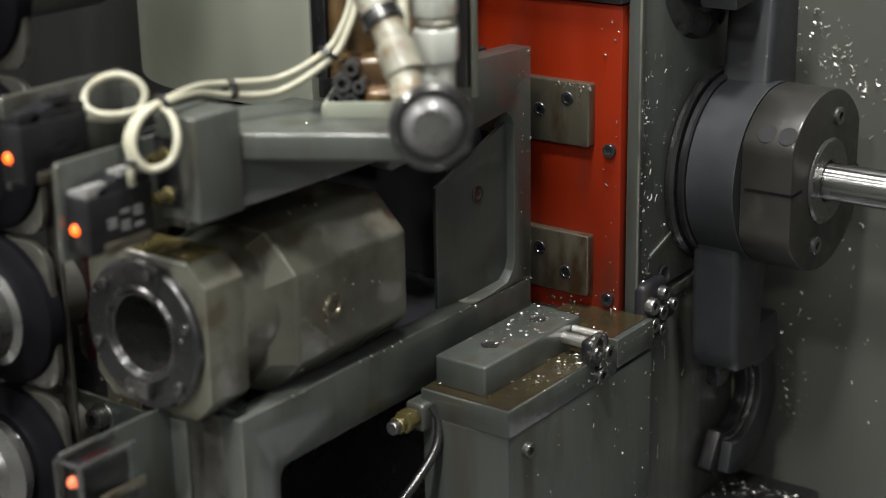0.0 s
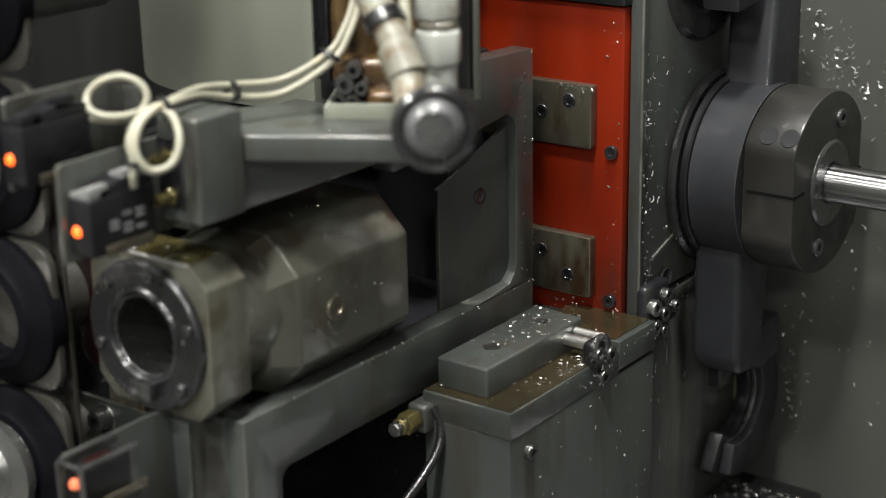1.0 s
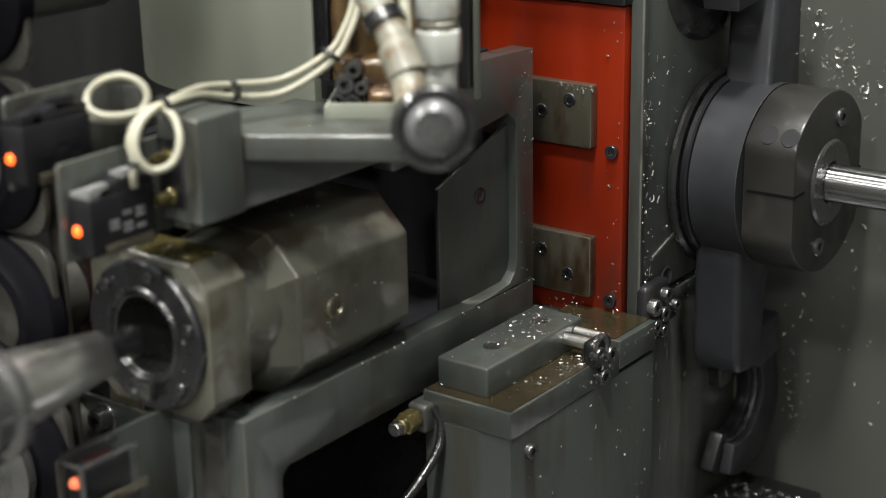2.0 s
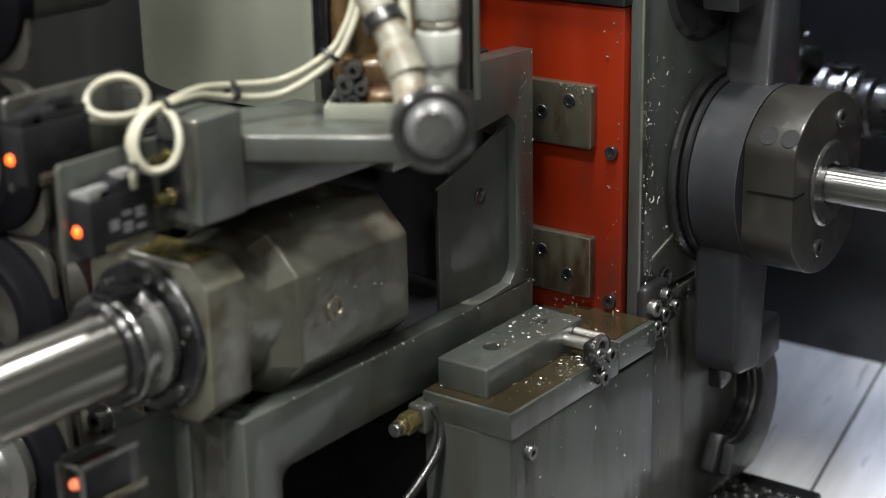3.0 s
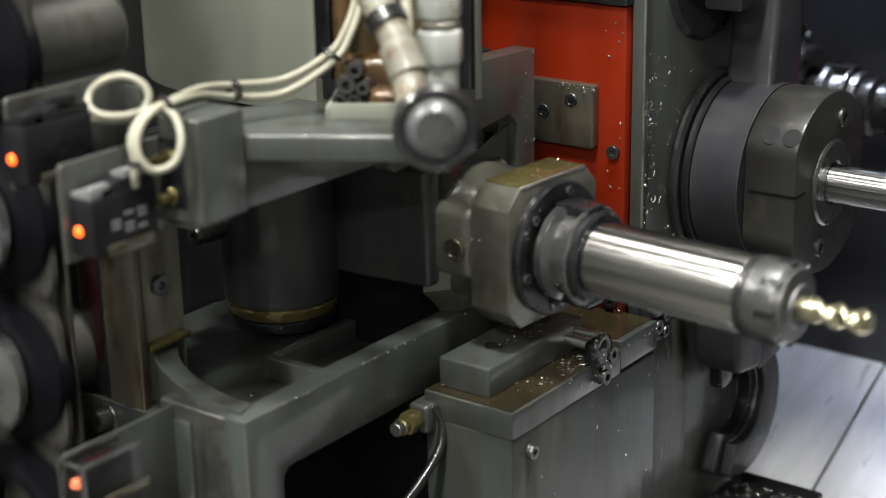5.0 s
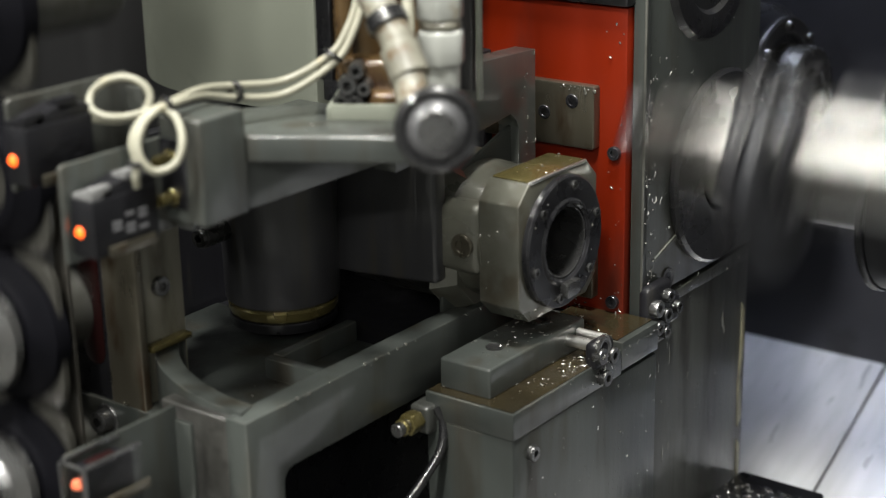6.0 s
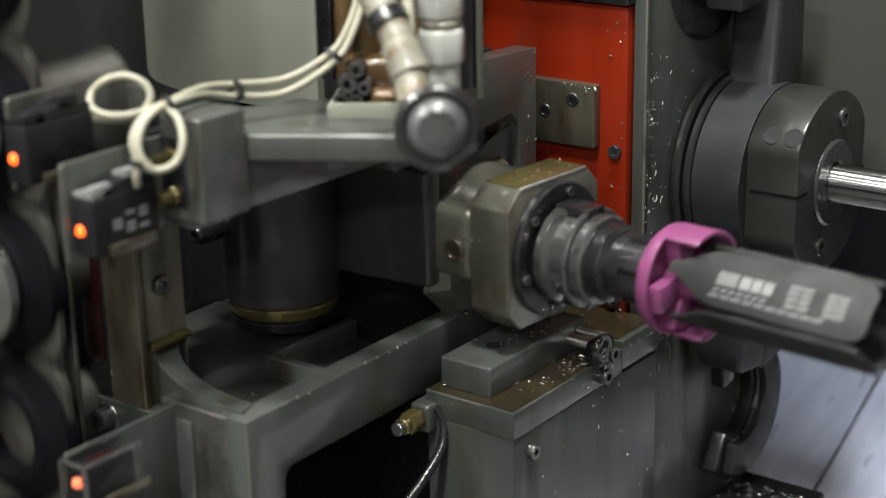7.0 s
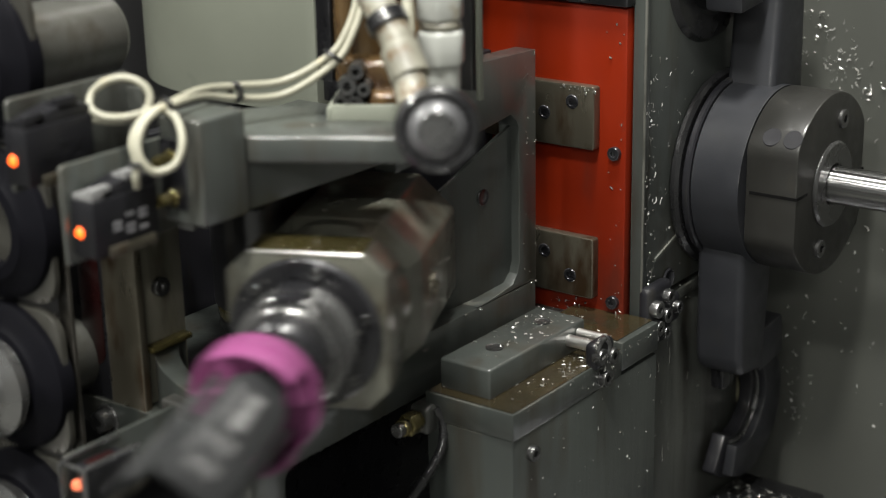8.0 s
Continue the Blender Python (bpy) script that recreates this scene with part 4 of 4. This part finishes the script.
def indicator_bar():
    th = thing("guide_bar", "worn steel guide bar with a dark red slot", "guide bar", (0, -130, 1150))
    put("bar", prism(rounded(7, 36, 1180, 1350, 2), "y", -147, -141, 1), BARE, th)
    put("backing_plate", prism([(1.5, 1000), (11.5, 1000), (11.5, 1400), (1.5, 1400)], "y", -176, -173, 0.6), BACKING, th, "grey brown oily sheet")
    put("slot_plate", prism(rounded(-26, 6.6, 1190, 1352, 2), "y", -146, -141, 1), BLACKSTEEL, th)
    slot = [(-14, 1348), (4, 1348), (4, 1266)] + [(-5 + 9 * math.cos(radians(a)), 1266 - 9 * math.sin(radians(a))) for a in (30, 60, 90, 120, 150)] + [(-14, 1266)]
    put("red_strip", prism(slot, "y", -146.8, -146, 0.2), SLOTRED, th, "dark red strip")
    put("bolt", join(hex_socket(7, 8, "-y", (3, -149, 1224)), cyl(9.5, -149.5, -146, "y", (3, 0, 1224))), GREYSTEEL, th)
    return th


indicator_bar()


def cables():
    th = thing("sensor_cable", "white cable coiled in loops and tied with black ties", "cable", (46, -156, 1380))
    r = 2.1
    put("strand", tube([(62, -207, 1430), (67, -205, 1432), (74, -200, 1430), (85, -193, 1429), (94, -185, 1432), (96, -180, 1439), (92, -180, 1446), (84, -185, 1450), (76, -192, 1448), (71, -197, 1442), (74, -201, 1436), (81, -199, 1432), (92, -193, 1432), (105, -188, 1436), (112, -184, 1439), (109, -156, 1441), (109, -131, 1438), (120, -103, 1437), (134, -81, 1449), (139, -72, 1462), (140, -65, 1476), (138, -59, 1494)], r, 12, 6), CABLE, th)
    put("strand", tube([(113, -209, 1402), (115, -211, 1408), (114, -209, 1415), (111, -208, 1425), (111, -201, 1434), (113, -192, 1438), (114, -182, 1439), (110, -157, 1438), (110, -133, 1432), (121, -105, 1430), (137, -81, 1445), (142, -71, 1460), (143, -63, 1476), (142, -56, 1494)], r, 12, 6), CABLE, th)
    put("strand", tube([(113, -187, 1438), (121, -186, 1433), (128, -190, 1423), (128, -196, 1413), (122, -204, 1410), (118, -209, 1416), (115, -208, 1425), (114, -201, 1434), (114, -190, 1439)], r, 12, 6), CABLE, th)
    for c, d in (((113, -185, 1438), (0.2, 1, 0.2)), ((110, -132, 1435), (0.1, 1, 0)), ((135, -80, 1448), (0.4, 0.6, 0.9)), ((114, -208, 1414), (0, 0.1, 1))):
        q = Vector(d).to_track_quat("Z", "Y").to_matrix().to_4x4()
        put("cable_tie", moved(lathe([(3, -1.3), (5.6, -1.3), (6.0, -1), (6.0, 1), (5.6, 1.3), (3, 1.3)], "z", (0, 0, 0), 20, True), Matrix.Translation(c) @ q), RUBBER, th, "black cable tie")
    put("plug", moved(cyl(3.6, -8, 6), Matrix.Translation((62, -210, 1430)) @ Vector((0.8, 0.8, 0.1)).to_track_quat("Z", "Y").to_matrix().to_4x4()), RUBBER, th)
    return th


cables()


# ---------------------------------------------------------------- motor cover, valve, hoses, knob
def motor():
    th = thing("motor_cover", "pale grey green painted drive motor cover", "motor", (-70, 35, 1375))
    front = [(7 - 222 * i / 24, 50 + 60 * (i / 24) ** 5) for i in range(25)]
    put("shell", prism(front + [(-215, 240), (7, 240)], "z", 1368, 1640, 1.5, 2), CREAM, th)
    put("black_seam", box(9, 34, 54, 80, 1380, 1640, 1), BLACKSTEEL, th)
    put("switch_box", box(34, 90, 66, 96, 1405, 1640, 1.5), RUST, th)
    return th


motor()


def valve():
    th = thing("oil_valve", "amber oily steel valve block in an open tray", "valve", (140, -40, 1416))
    put("dark_strip", box(72, 83, -22, -14, 1416, 1600, 0.6), BLACKSTEEL, th)
    put("pipe", cyl(5, 1425, 1600, "z", (104, -34, 0)), RUST, th)
    # the tray stands askew on the arm
    k = Matrix.Translation((142, -92, 1416)) @ Matrix.Rotation(radians(32), 4, "Z")
    at = lambda bm: moved(bm, k)
    put("tray", at(box(0, 48, 0, 44, 0.2, 2.4, 0.5)), CREAM, th)
    put("tray_lip", at(box(0, 48, -2, 0, -1, 8.5, 0.6)), CREAM, th)
    put("tray_lip", at(box(-2, 0, -2, 44, -1, 7, 0.6)), CREAM, th)
    put("block", at(box(3, 34, 22, 44, 2.4, 27, 3, 3)), RUST, th)
    put("wet_lump", at(box(19, 44, 10, 22, 2.4, 13, 4, 3)), RUST, th, "brown oily lump")
    for u, h, r in ((4, 7, 4.5), (12, 6, 5), (8, 16, 5.5), (17, 14, 4), (13, 24, 4.5)):
        put("screw", at(hex_socket(r, 13, "-y", (u, 22, h))), GREYSTEEL, th)
    put("oil_pool", at(box(1, 47, 1, 43, 2.5, 2.9, 0)), OIL, th)
    put("back_plate", box(83.5, 152, -20, -8, 1416, 1600, 1), RUST, th, "amber stained back plate")
    return th


valve()


def coupling():
    th = thing("hose_coupling", "white nylon hose coupling with hexagonal nuts", "hose coupling", (191, -60, 1425))
    hexa = lambda r: [(r * math.cos(math.pi / 3 * i), r * math.sin(math.pi / 3 * i)) for i in range(6)]
    put("nut", shift(prism(hexa(14), "z", 1446, 1466, 3, 3), 194, -61, 0), NYLON, th)
    put("collar", cyl(11.5, 1465.5, 1470.5, "z", (194, -61, 0), 1.5), HOSE, th)
    put("nut", shift(prism(hexa(14), "z", 1470, 1492, 3, 3), 193, -60, 0), NYLON, th)
    put("stem", cyl(9, 1416, 1446, "z", (195, -60, 0)), NYLON, th)
    put("pipe", cyl(8, 1486, 1620, "z", (189, -56, 0)), NYLON, th)
    return th


coupling()


def hoses():
    th = thing("pale_hose", "dirty pale flexible hose ending at a knob", "hose", (209, -105, 1440))
    put("hose", tube([(216, -112, 1438), (208, -106, 1448), (196, -100, 1466), (180, -96, 1484), (166, -92, 1500)], 9, 16), HOSE, th)
    put("collar", moved(cyl(10.5, -9, 9), Matrix.Translation((203, -103, 1456)) @ Vector((-14, 6, 18)).to_track_quat("Z", "Y").to_matrix().to_4x4()), HOSE, th)
    put("clamp", moved(tube_ring(8.5, 11, -4, 4), Matrix.Translation((188, -98, 1475)) @ Vector((-14, 4, 17)).to_track_quat("Z", "Y").to_matrix().to_4x4()), RUBBER, th)
    put("thin_hose", tube([(206, -108, 1452), (192, -98, 1474), (182, -92, 1494), (178, -86, 1560)], 3, 12), CABLE, th)
    put("thin_hose", tube([(200, -96, 1458), (194, -88, 1476), (188, -82, 1500), (186, -78, 1560)], 3, 12), CABLE, th)
    put("end_cap", moved(cyl(9.5, -8, 8), Matrix.Translation((166, -92, 1500)) @ Vector((-14, 4, 16)).to_track_quat("Z", "Y").to_matrix().to_4x4()), RUBBER, th)
    return th


hoses()


def knob():
    at = Vector((247, -135, 1434))
    th = thing("round_knob", "turned steel knob in a black rubber ring", "knob", at)
    k = (EYE / MM - at).to_track_quat("Z", "Y").to_matrix().to_4x4()
    k = Matrix.Rotation(radians(6), 4, "X") @ k
    part("rubber_ring", moved(tube_ring(15.5, 21, -16, 4, "z", (0, 0, 0), 2.4, 56), k), RUBBER, th)
    part("cap", moved(lathe([(0, 7.4), (9.6, 7.4), (10.4, 7.0), (14.6, 2.6), (15.6, 0), (15.6, -14), (0, -14)], "z", (0, 0, 0), 56), k), KNOB, th)
    part("face", moved(cyl(9.4, 7, 8.2, "z"), k), GREYSTEEL, th, "darker turned face")
    part("stem", moved(cyl(11, -70, -14, "z"), k), HOSE, th)
    return th


knob()


def thin_post():
    th = thing("thin_post", "thin cream painted upright strip", "post", (160, 20, 1406))
    put("strip", box(159, 161.6, 19, 23, 1406, 1620, 0.5), CREAM, th)
    put("dark_plate", box(148, 158, 16, 22, 1412, 1620, 0.5), DARK, th)
    return th


thin_post()


# ---------------------------------------------------------------- under the beam
def under_beam():
    th = thing("hose_fitting", "oily steel hose fitting on a dark elbow", "fitting", (150, -40, 1210))
    put("elbow", box(131, 146, -18, 6, 1199, 1218, 3, 3), GREYOIL, th)
    put("nut", shift(prism([(7.5 * math.cos(math.pi / 3 * i), 7.5 * math.sin(math.pi / 3 * i)) for i in range(6)], "y", -30, -19, 1), 138, 0, 1209), BRASS, th, "yellow hexagonal nut")
    put("tip", cyl(4.4, -40, -14, "y", (138, 0, 1209)), NUT, th)
    put("thread", tube_ring(3.8, 5.4, -35, -32, "y", (138, 0, 1209), 0.5, 24), BRASS, th)
    c = thing("black_cable", "thin black bent cable", "cable", (150, -20, 1160))
    put("cable", tube([(146, -10, 1216), (150, -8, 1206), (152, -14, 1190), (150, -30, 1175), (146, -50, 1160), (140, -80, 1140), (138, -100, 1120)], 3, 12), RUBBER, c)


under_beam()


def lower_block():
    th = thing("guide_block", "dark oily steel block on the bed", "block", (225, 300, 880))
    put("body", box(187, 256, 258, 330, 880, 1034, 3, 3), BLACKSTEEL, th)
    put("cap", box(186.4, 258, 257, 332, 1034.2, 1046, 3, 3), RUBBER, th, "wet black cap plate")
    return th


lower_block()


def pins():
    th = thing("pin_clamp", "small steel pin and oily clamp screws", "clamp", (190, 70, 1225))
    put("pin", cyl(4, 178, 200, "x", (0, 88, 1236)), STEEL, th)
    put("pin", cyl(3, 180, 200, "x", (0, 99, 1238)), STEEL, th)
    put("clamp", box(197, 207, 79, 102, 1222, 1241, 4, 3), OILSHADE, th)
    put("ring", tube_ring(4.5, 8.5, 204, 208, "x", (0, 88, 1236), 1.2, 28), NUT, th)
    for y, z in ((84, 1232), (98, 1228), (90, 1215)):
        put("screw", hex_socket(5.5, 6, "x", (203.5, y, z)), GREYSTEEL, th)
    p = thing("clamp_screws", "cluster of oily steel screws below the gearbox", "screws", (192, 178, 1225))
    put("lug", box(186, 196, 164.5, 196, 1206, 1250, 4, 3), OILSHADE, p)
    put("lug", box(186, 194, 196.4, 212, 1214, 1236, 4, 3), OILSHADE, p)
    for y, z, r in ((171, 1235, 6), (172, 1221, 5.5), (183, 1227, 5.5), (186, 1240, 5), (182, 1215, 4.5)):
        put("screw", hex_socket(r, 6, "x", (195, y, z)), NUT if r == 6 else GREYSTEEL, p)
    put("screw", hex_socket(4.5, 5, "x", (193, 204, 1226)), GREYSTEEL, p)


pins()


def scatter():
    def base_top(rng):
        return (rng.uniform(142, 200), rng.uniform(0, 114), 1225.8), (0, 0, 1)
    def clamp_skin(rng):
        y = rng.gauss(92, 9)
        return rng.choice((((208.2, y, rng.gauss(1230, 9)), (1, -0.4, 0.5)), ((rng.uniform(194, 208), y, 1242), (0, 0, 1)), ((203.9, y - 6, rng.uniform(1208, 1226)), (1, 0, 0)),
                           ((196.4, rng.uniform(166, 206), rng.uniform(1210, 1252)), (1, -0.2, 0.6))))
    chips("clamp_chips", "bright wet chips caught on the clamp screws", 60, clamp_skin, 3.6, 15)

    def plate_foot(rng):
        return (rng.uniform(120, 178), 158.9, 1224 + abs(rng.gauss(0, 10))), (0, -1, 0)
    chips("plate_chips", "bright metal chips stuck on the red plate", 26, plate_foot, 3.2, 16)
    def guide_top(rng):
        return (rng.uniform(190, 250), 312 - abs(rng.gauss(0, 14)), 1046.4), (0, 0, 1)
    chips("guide_chips", "wet metal chips heaped on the black guide cap", 70, guide_top, 5, 17)
    chips("base_chips", "bright metal chips lying on the base", 120, base_top, 4.6, 11)

    def block_top(rng):
        return (rng.uniform(144, 179), 108 - abs(rng.gauss(0, 34)) % 107, 1245.2), (0, 0, 1)
    chips("block_chips", "bright metal chips lying on the block", 70, block_top, 3.4, 12)

    def wall_face(rng):
        return (187.3, rng.choice((rng.gauss(176, 3), rng.uniform(172, 330), rng.uniform(172, 230))), rng.uniform(1235, 1420)), (1, 0, 0)
    chips("wall_chips", "bright metal chips stuck on the gearbox", 90, wall_face, 5.2, 13)

    def base_face(rng):
        return (203.3, rng.uniform(5, 165), rng.uniform(1090, 1205)), (1, 0, 0)
    chips("side_chips", "bright metal chips stuck on the base", 26, base_face, 3, 14)


scatter()


def oil_drops(name, label, n, spot, size, seed, run=1.0, parent=None):
    """Flat round beads of oil; spot(rng) gives a place and a normal in millimetres."""
    rng = random.Random(seed)
    bm = bmesh.new()
    for _ in range(n):
        p, nrm = spot(rng)
        nrm = Vector(nrm).normalized()
        r = size * (0.35 + 0.65 * rng.random() ** 2.5)
        k = Matrix.Translation(p) @ nrm.to_track_quat("Z", "Y").to_matrix().to_4x4() @ Matrix.Rotation(rng.uniform(0, 6), 4, "Z")
        squash = rng.uniform(0.35, 1.0)
        rim = [rng.uniform(0.55, 1.3) for _ in range(8)]
        if run > 1:
            k = Matrix.Translation(p) @ Matrix.Diagonal((1, 1, rng.uniform(1.5, run), 1)) @ Matrix.Translation(-Vector(p)) @ k
        rings = [[bm.verts.new(k @ Vector((rr * r * rim[i] * math.cos(math.pi / 4 * i), rr * r * rim[i] * squash * math.sin(math.pi / 4 * i), h * r))) for i in range(8)] for rr, h in ((1, -0.05), (0.86, 0.25), (0.5, 0.42))]
        top = bm.verts.new(k @ Vector((0, 0, 0.46 * r)))
        for a, b in zip(rings, rings[1:]):
            for i in range(8):
                bm.faces.new((a[i], a[(i + 1) % 8], b[(i + 1) % 8], b[i]))
        for i in range(8):
            bm.faces.new((rings[2][i], rings[2][(i + 1) % 8], top))
    if parent:
        return tagged(part(name, bm, OILDROP, parent, label, None, 180), kind="stuff")
    ob = new(name, to_mesh(name, bm, OILDROP, 180))
    return tagged(ob, label, "oil drops", kind="stuff")


def wet_places():
    def pick(*spots):
        return lambda rng: rng.choice(spots)(rng)
    g, u = lambda rng, a, s: rng.gauss(a, s), lambda rng, a, b: rng.uniform(a, b)
    base = pick(lambda r: ((203.6, u(r, -8, 176), 1225.6 - abs(g(r, 0, 3))), (1, 0, 0)),
                lambda r: ((u(r, 186, 202), u(r, 60, 114), 1225.8), (0, 0, 1)),
                lambda r: ((203.3, u(r, 0, 170), u(r, 1100, 1205)), (1, 0, 0)),
                lambda r: ((203.8, u(r, 70, 110), u(r, 1208, 1226)), (1, 0, 0)),
                lambda r: ((u(r, 142, 180), u(r, 0, 108), 1245.1), (0, 0, 1)))
    oil_drops("pedestal_drops", "beads of oil on the pedestal", 170, base, 1.1, 31)
    box_wall = pick(lambda r: ((186.6, 172 + abs(g(r, 0, 14)), u(r, 1240, 1430)), (1, 0, 0)),
                    lambda r: ((188.7, u(r, 167, 171), u(r, 1230, 1430)), (1, 0, 0)),
                    lambda r: ((187.6, u(r, 186, 320), u(r, 1220, 1234)), (1, 0, 0)),
                    lambda r: ((187, g(r, 182, 6), g(r, 1240, 8)), (1, 0, 0)))
    oil_drops("gearbox_drops", "beads of oil on the gearbox wall", 64, box_wall, 1.6, 32)
    plate = pick(lambda r: ((u(r, 160, 177), 159.7, u(r, 1224, 1430)), (0, -1, 0)),
                 lambda r: ((u(r, 130, 160), 151.7, 1387 - abs(g(r, 0, 3))), (0, -1, 0)),
                 lambda r: ((u(r, 126, 176), 159.7, u(r, 1222, 1240)), (0, -1, 0)))
    oil_drops("plate_drops", "beads of oil on the red plate", 56, plate, 1.6, 33)
    frame_top = pick(lambda r: ((128.6, u(r, -140, 128), 1256.3 - abs(g(r, 0, 1))), (1, 0, 1)),
                     lambda r: ((u(r, 60, 112), u(r, -146, -60), 1236.2), (0, 0, 1)),
                     lambda r: ((u(r, 110, 200), u(r, -130, -40), 1416.1), (0, 0, 1)),
                     lambda r: ((128.3, u(r, 112, 128), u(r, 1258, 1412)), (1, 0, 0)))
    oil_drops("frame_drops", "beads of oil on the cast frame", 130, frame_top, 1.4, 34)

    runs = pick(lambda r: ((186.5, 173 + abs(g(r, 0, 9)), u(r, 1250, 1430)), (1, 0, 0)),
                lambda r: ((185.3, u(r, 182, 330), u(r, 1100, 1215)), (1, 0, 0)))
    oil_drops("oil_runs", "thin runs of oil down the grey wall", 34, runs, 0.7, 35, 16)
    fx, fy = FACE.x, FACE.y
    head = pick(lambda r: ((u(r, fx - 26, fx - 3), fy + g(r, 0, 16), 51.0), (0, 0, 1)),
                lambda r: ((fx + 2.6, fy + 36 * math.cos(6.3 * r.random()), FACE.z + 36 * math.sin(6.3 * r.random())), (1, 0, 0)),
                lambda r: ((u(r, 60, fx - 5), fy - 47.3, u(r, -24, 24)), (0, -1, 0)),
                lambda r: ((u(r, 30, 108), fy + 49.2, u(r, -26, 26)), (0, 1, 0)),
                lambda r: ((u(r, 20, 108), fy + u(r, -20, 25), 49.2), (0, 0, 1)))
    oil_drops("oil_beads", "beads of oil", 70, head, 1.3, 36, 1.0, HEAD)


wet_places()


# ---------------------------------------------------------------- motion
def glide(table, t):
    """A value between rows of (time, value), eased a little at the ends."""
    if t <= table[0][0]:
        return table[0][1]
    for (a, p), (b, q) in zip(table, table[1:]):
        if t <= b:
            return p + (q - p) * (t - a) / (b - a)
    return table[-1][1]


def ticks(a, b):
    return [i / FPS for i in range(round(a * FPS), round(b * FPS) + 1)]


def head_turn(t):
    return glide(((3.2, -90), (3.3, -86.5), (3.5, -75.5), (3.8, -61), (4.1, -47.5), (4.5, -29), (4.7, -19), (4.9, -8.5), (5.05, -2), (5.15, 0),
                  (6.88, 0), (7.0, -5), (7.2, -17.5), (7.4, -30), (7.6, -41.5), (7.8, -53), (8.0, -65)), t)


def arm_pose(t):
    turn = glide(((5.0, REST), (5.1, -5), (5.4, -78), (5.5, -86.6), (5.93, -86.6), (5.967, -97), (6.0, -110), (6.033, -134), (6.067, -175), (6.1, -213), (6.2, -247), (6.27, -265), (6.3, -266.6),
                  (6.43, -266.6), (6.5, -236), (6.6, -188), (6.65, REST - 180)), t)
    out = glide(((5.8, 0), (5.87, 32), (5.9, 55), (5.95, 105), (6.0, 125), (6.2, 125), (6.27, 90), (6.3, 55), (6.37, 6), (6.4, 0)), t)
    return pose(out * MM, ARM_AT.y * MM, ARM_AT.z * MM, turn)


def face_pose(t):
    """Where the head's face stands."""
    k = Matrix.Rotation(radians(head_turn(t)), 4, "Z")
    return Matrix.Translation(PIVOT * MM) @ k @ Matrix.Translation(FACE * MM)


def chain_way(t):
    return glide(((4.0, 0), (4.2, 8), (4.5, 50), (6.0, 574), (6.5, 737), (7.0, 921), (7.4, 1061), (7.6, 1115), (7.8, 1150), (8.0, 1168)), t)


def motions():
    walk(HEAD, [(t, Matrix.Translation(PIVOT * MM) @ pose(0, 0, 0, 0, 0, head_turn(t))) for t in [0] + ticks(3.2, 8.0)])
    walk(ARM, [(t, arm_pose(t)) for t in [0] + ticks(5.0, 6.7) + [8.0]])
    walk(CHAIN, [(t, pose(POT_AT.x * MM, POT_AT.y * MM, (POT_AT.z - chain_way(t)) * MM)) for t in [0] + ticks(4.0, 8.0)])
    # the end mill: from its pot into the head, over to the arm, into the spindle
    fx, fy = (PIVOT.x + FACE.y), (PIVOT.y - FACE.x)
    px, py, pz = POT_AT
    fz = PIVOT.z + FACE.z
    rows = [(t, pose(x * MM, y * MM, z * MM, 0, 0, -90)) for t, x, y, z in (
        (0, px, py, pz), (0.4, px, py, pz), (0.6, px, py - 50, pz), (0.8, px, py - 110, pz), (0.9, px, py - 116, pz), (1.1, px - 10, py - 118, pz),
        (1.3, fx - 40, py - 118, fz), (1.4, fx - 12, py - 112, fz), (1.5, fx, py - 108, fz), (1.7, fx, fy - 120, fz), (1.9, fx, fy - 112, fz),
        (2.4, fx, fy - 20, fz), (2.6, fx, fy, fz), (3.1, fx, fy, fz))]
    rows += [(t, face_pose(t)) for t in ticks(3.2, 5.8)]
    grip = arm_pose(5.8).inverted() @ face_pose(5.8)
    rows += [(t, arm_pose(t) @ grip) for t in ticks(5.84, 6.43)]
    rows += [(8.0, arm_pose(6.43) @ grip)]
    walk(MILL, rows)
    # the fan: from the spindle into the head, and back with it
    hold = arm_pose(6.43).inverted() @ face_pose(6.43)
    rows = [(0, arm_pose(5.8) @ hold), (5.7, arm_pose(5.8) @ hold)]
    rows += [(t, arm_pose(t) @ hold) for t in ticks(5.8, 6.43)]
    rows += [(t, face_pose(t)) for t in ticks(6.5, 8.0)]
    walk(FAN, rows)
    # the door slides up and down
    dx, dy, dz = DOOR.location
    walk(DOOR, [(t, pose(dx, dy, dz + h * MM)) for t, h in (
        (0, 0), (2.3, 0), (2.5, 60), (2.8, 330), (2.9, 420), (3.0, 500), (3.2, 560), (6.7, 560), (6.85, 520), (7.0, 350), (7.15, 120), (7.3, 20), (7.4, 0), (8.0, 0))])


motions()
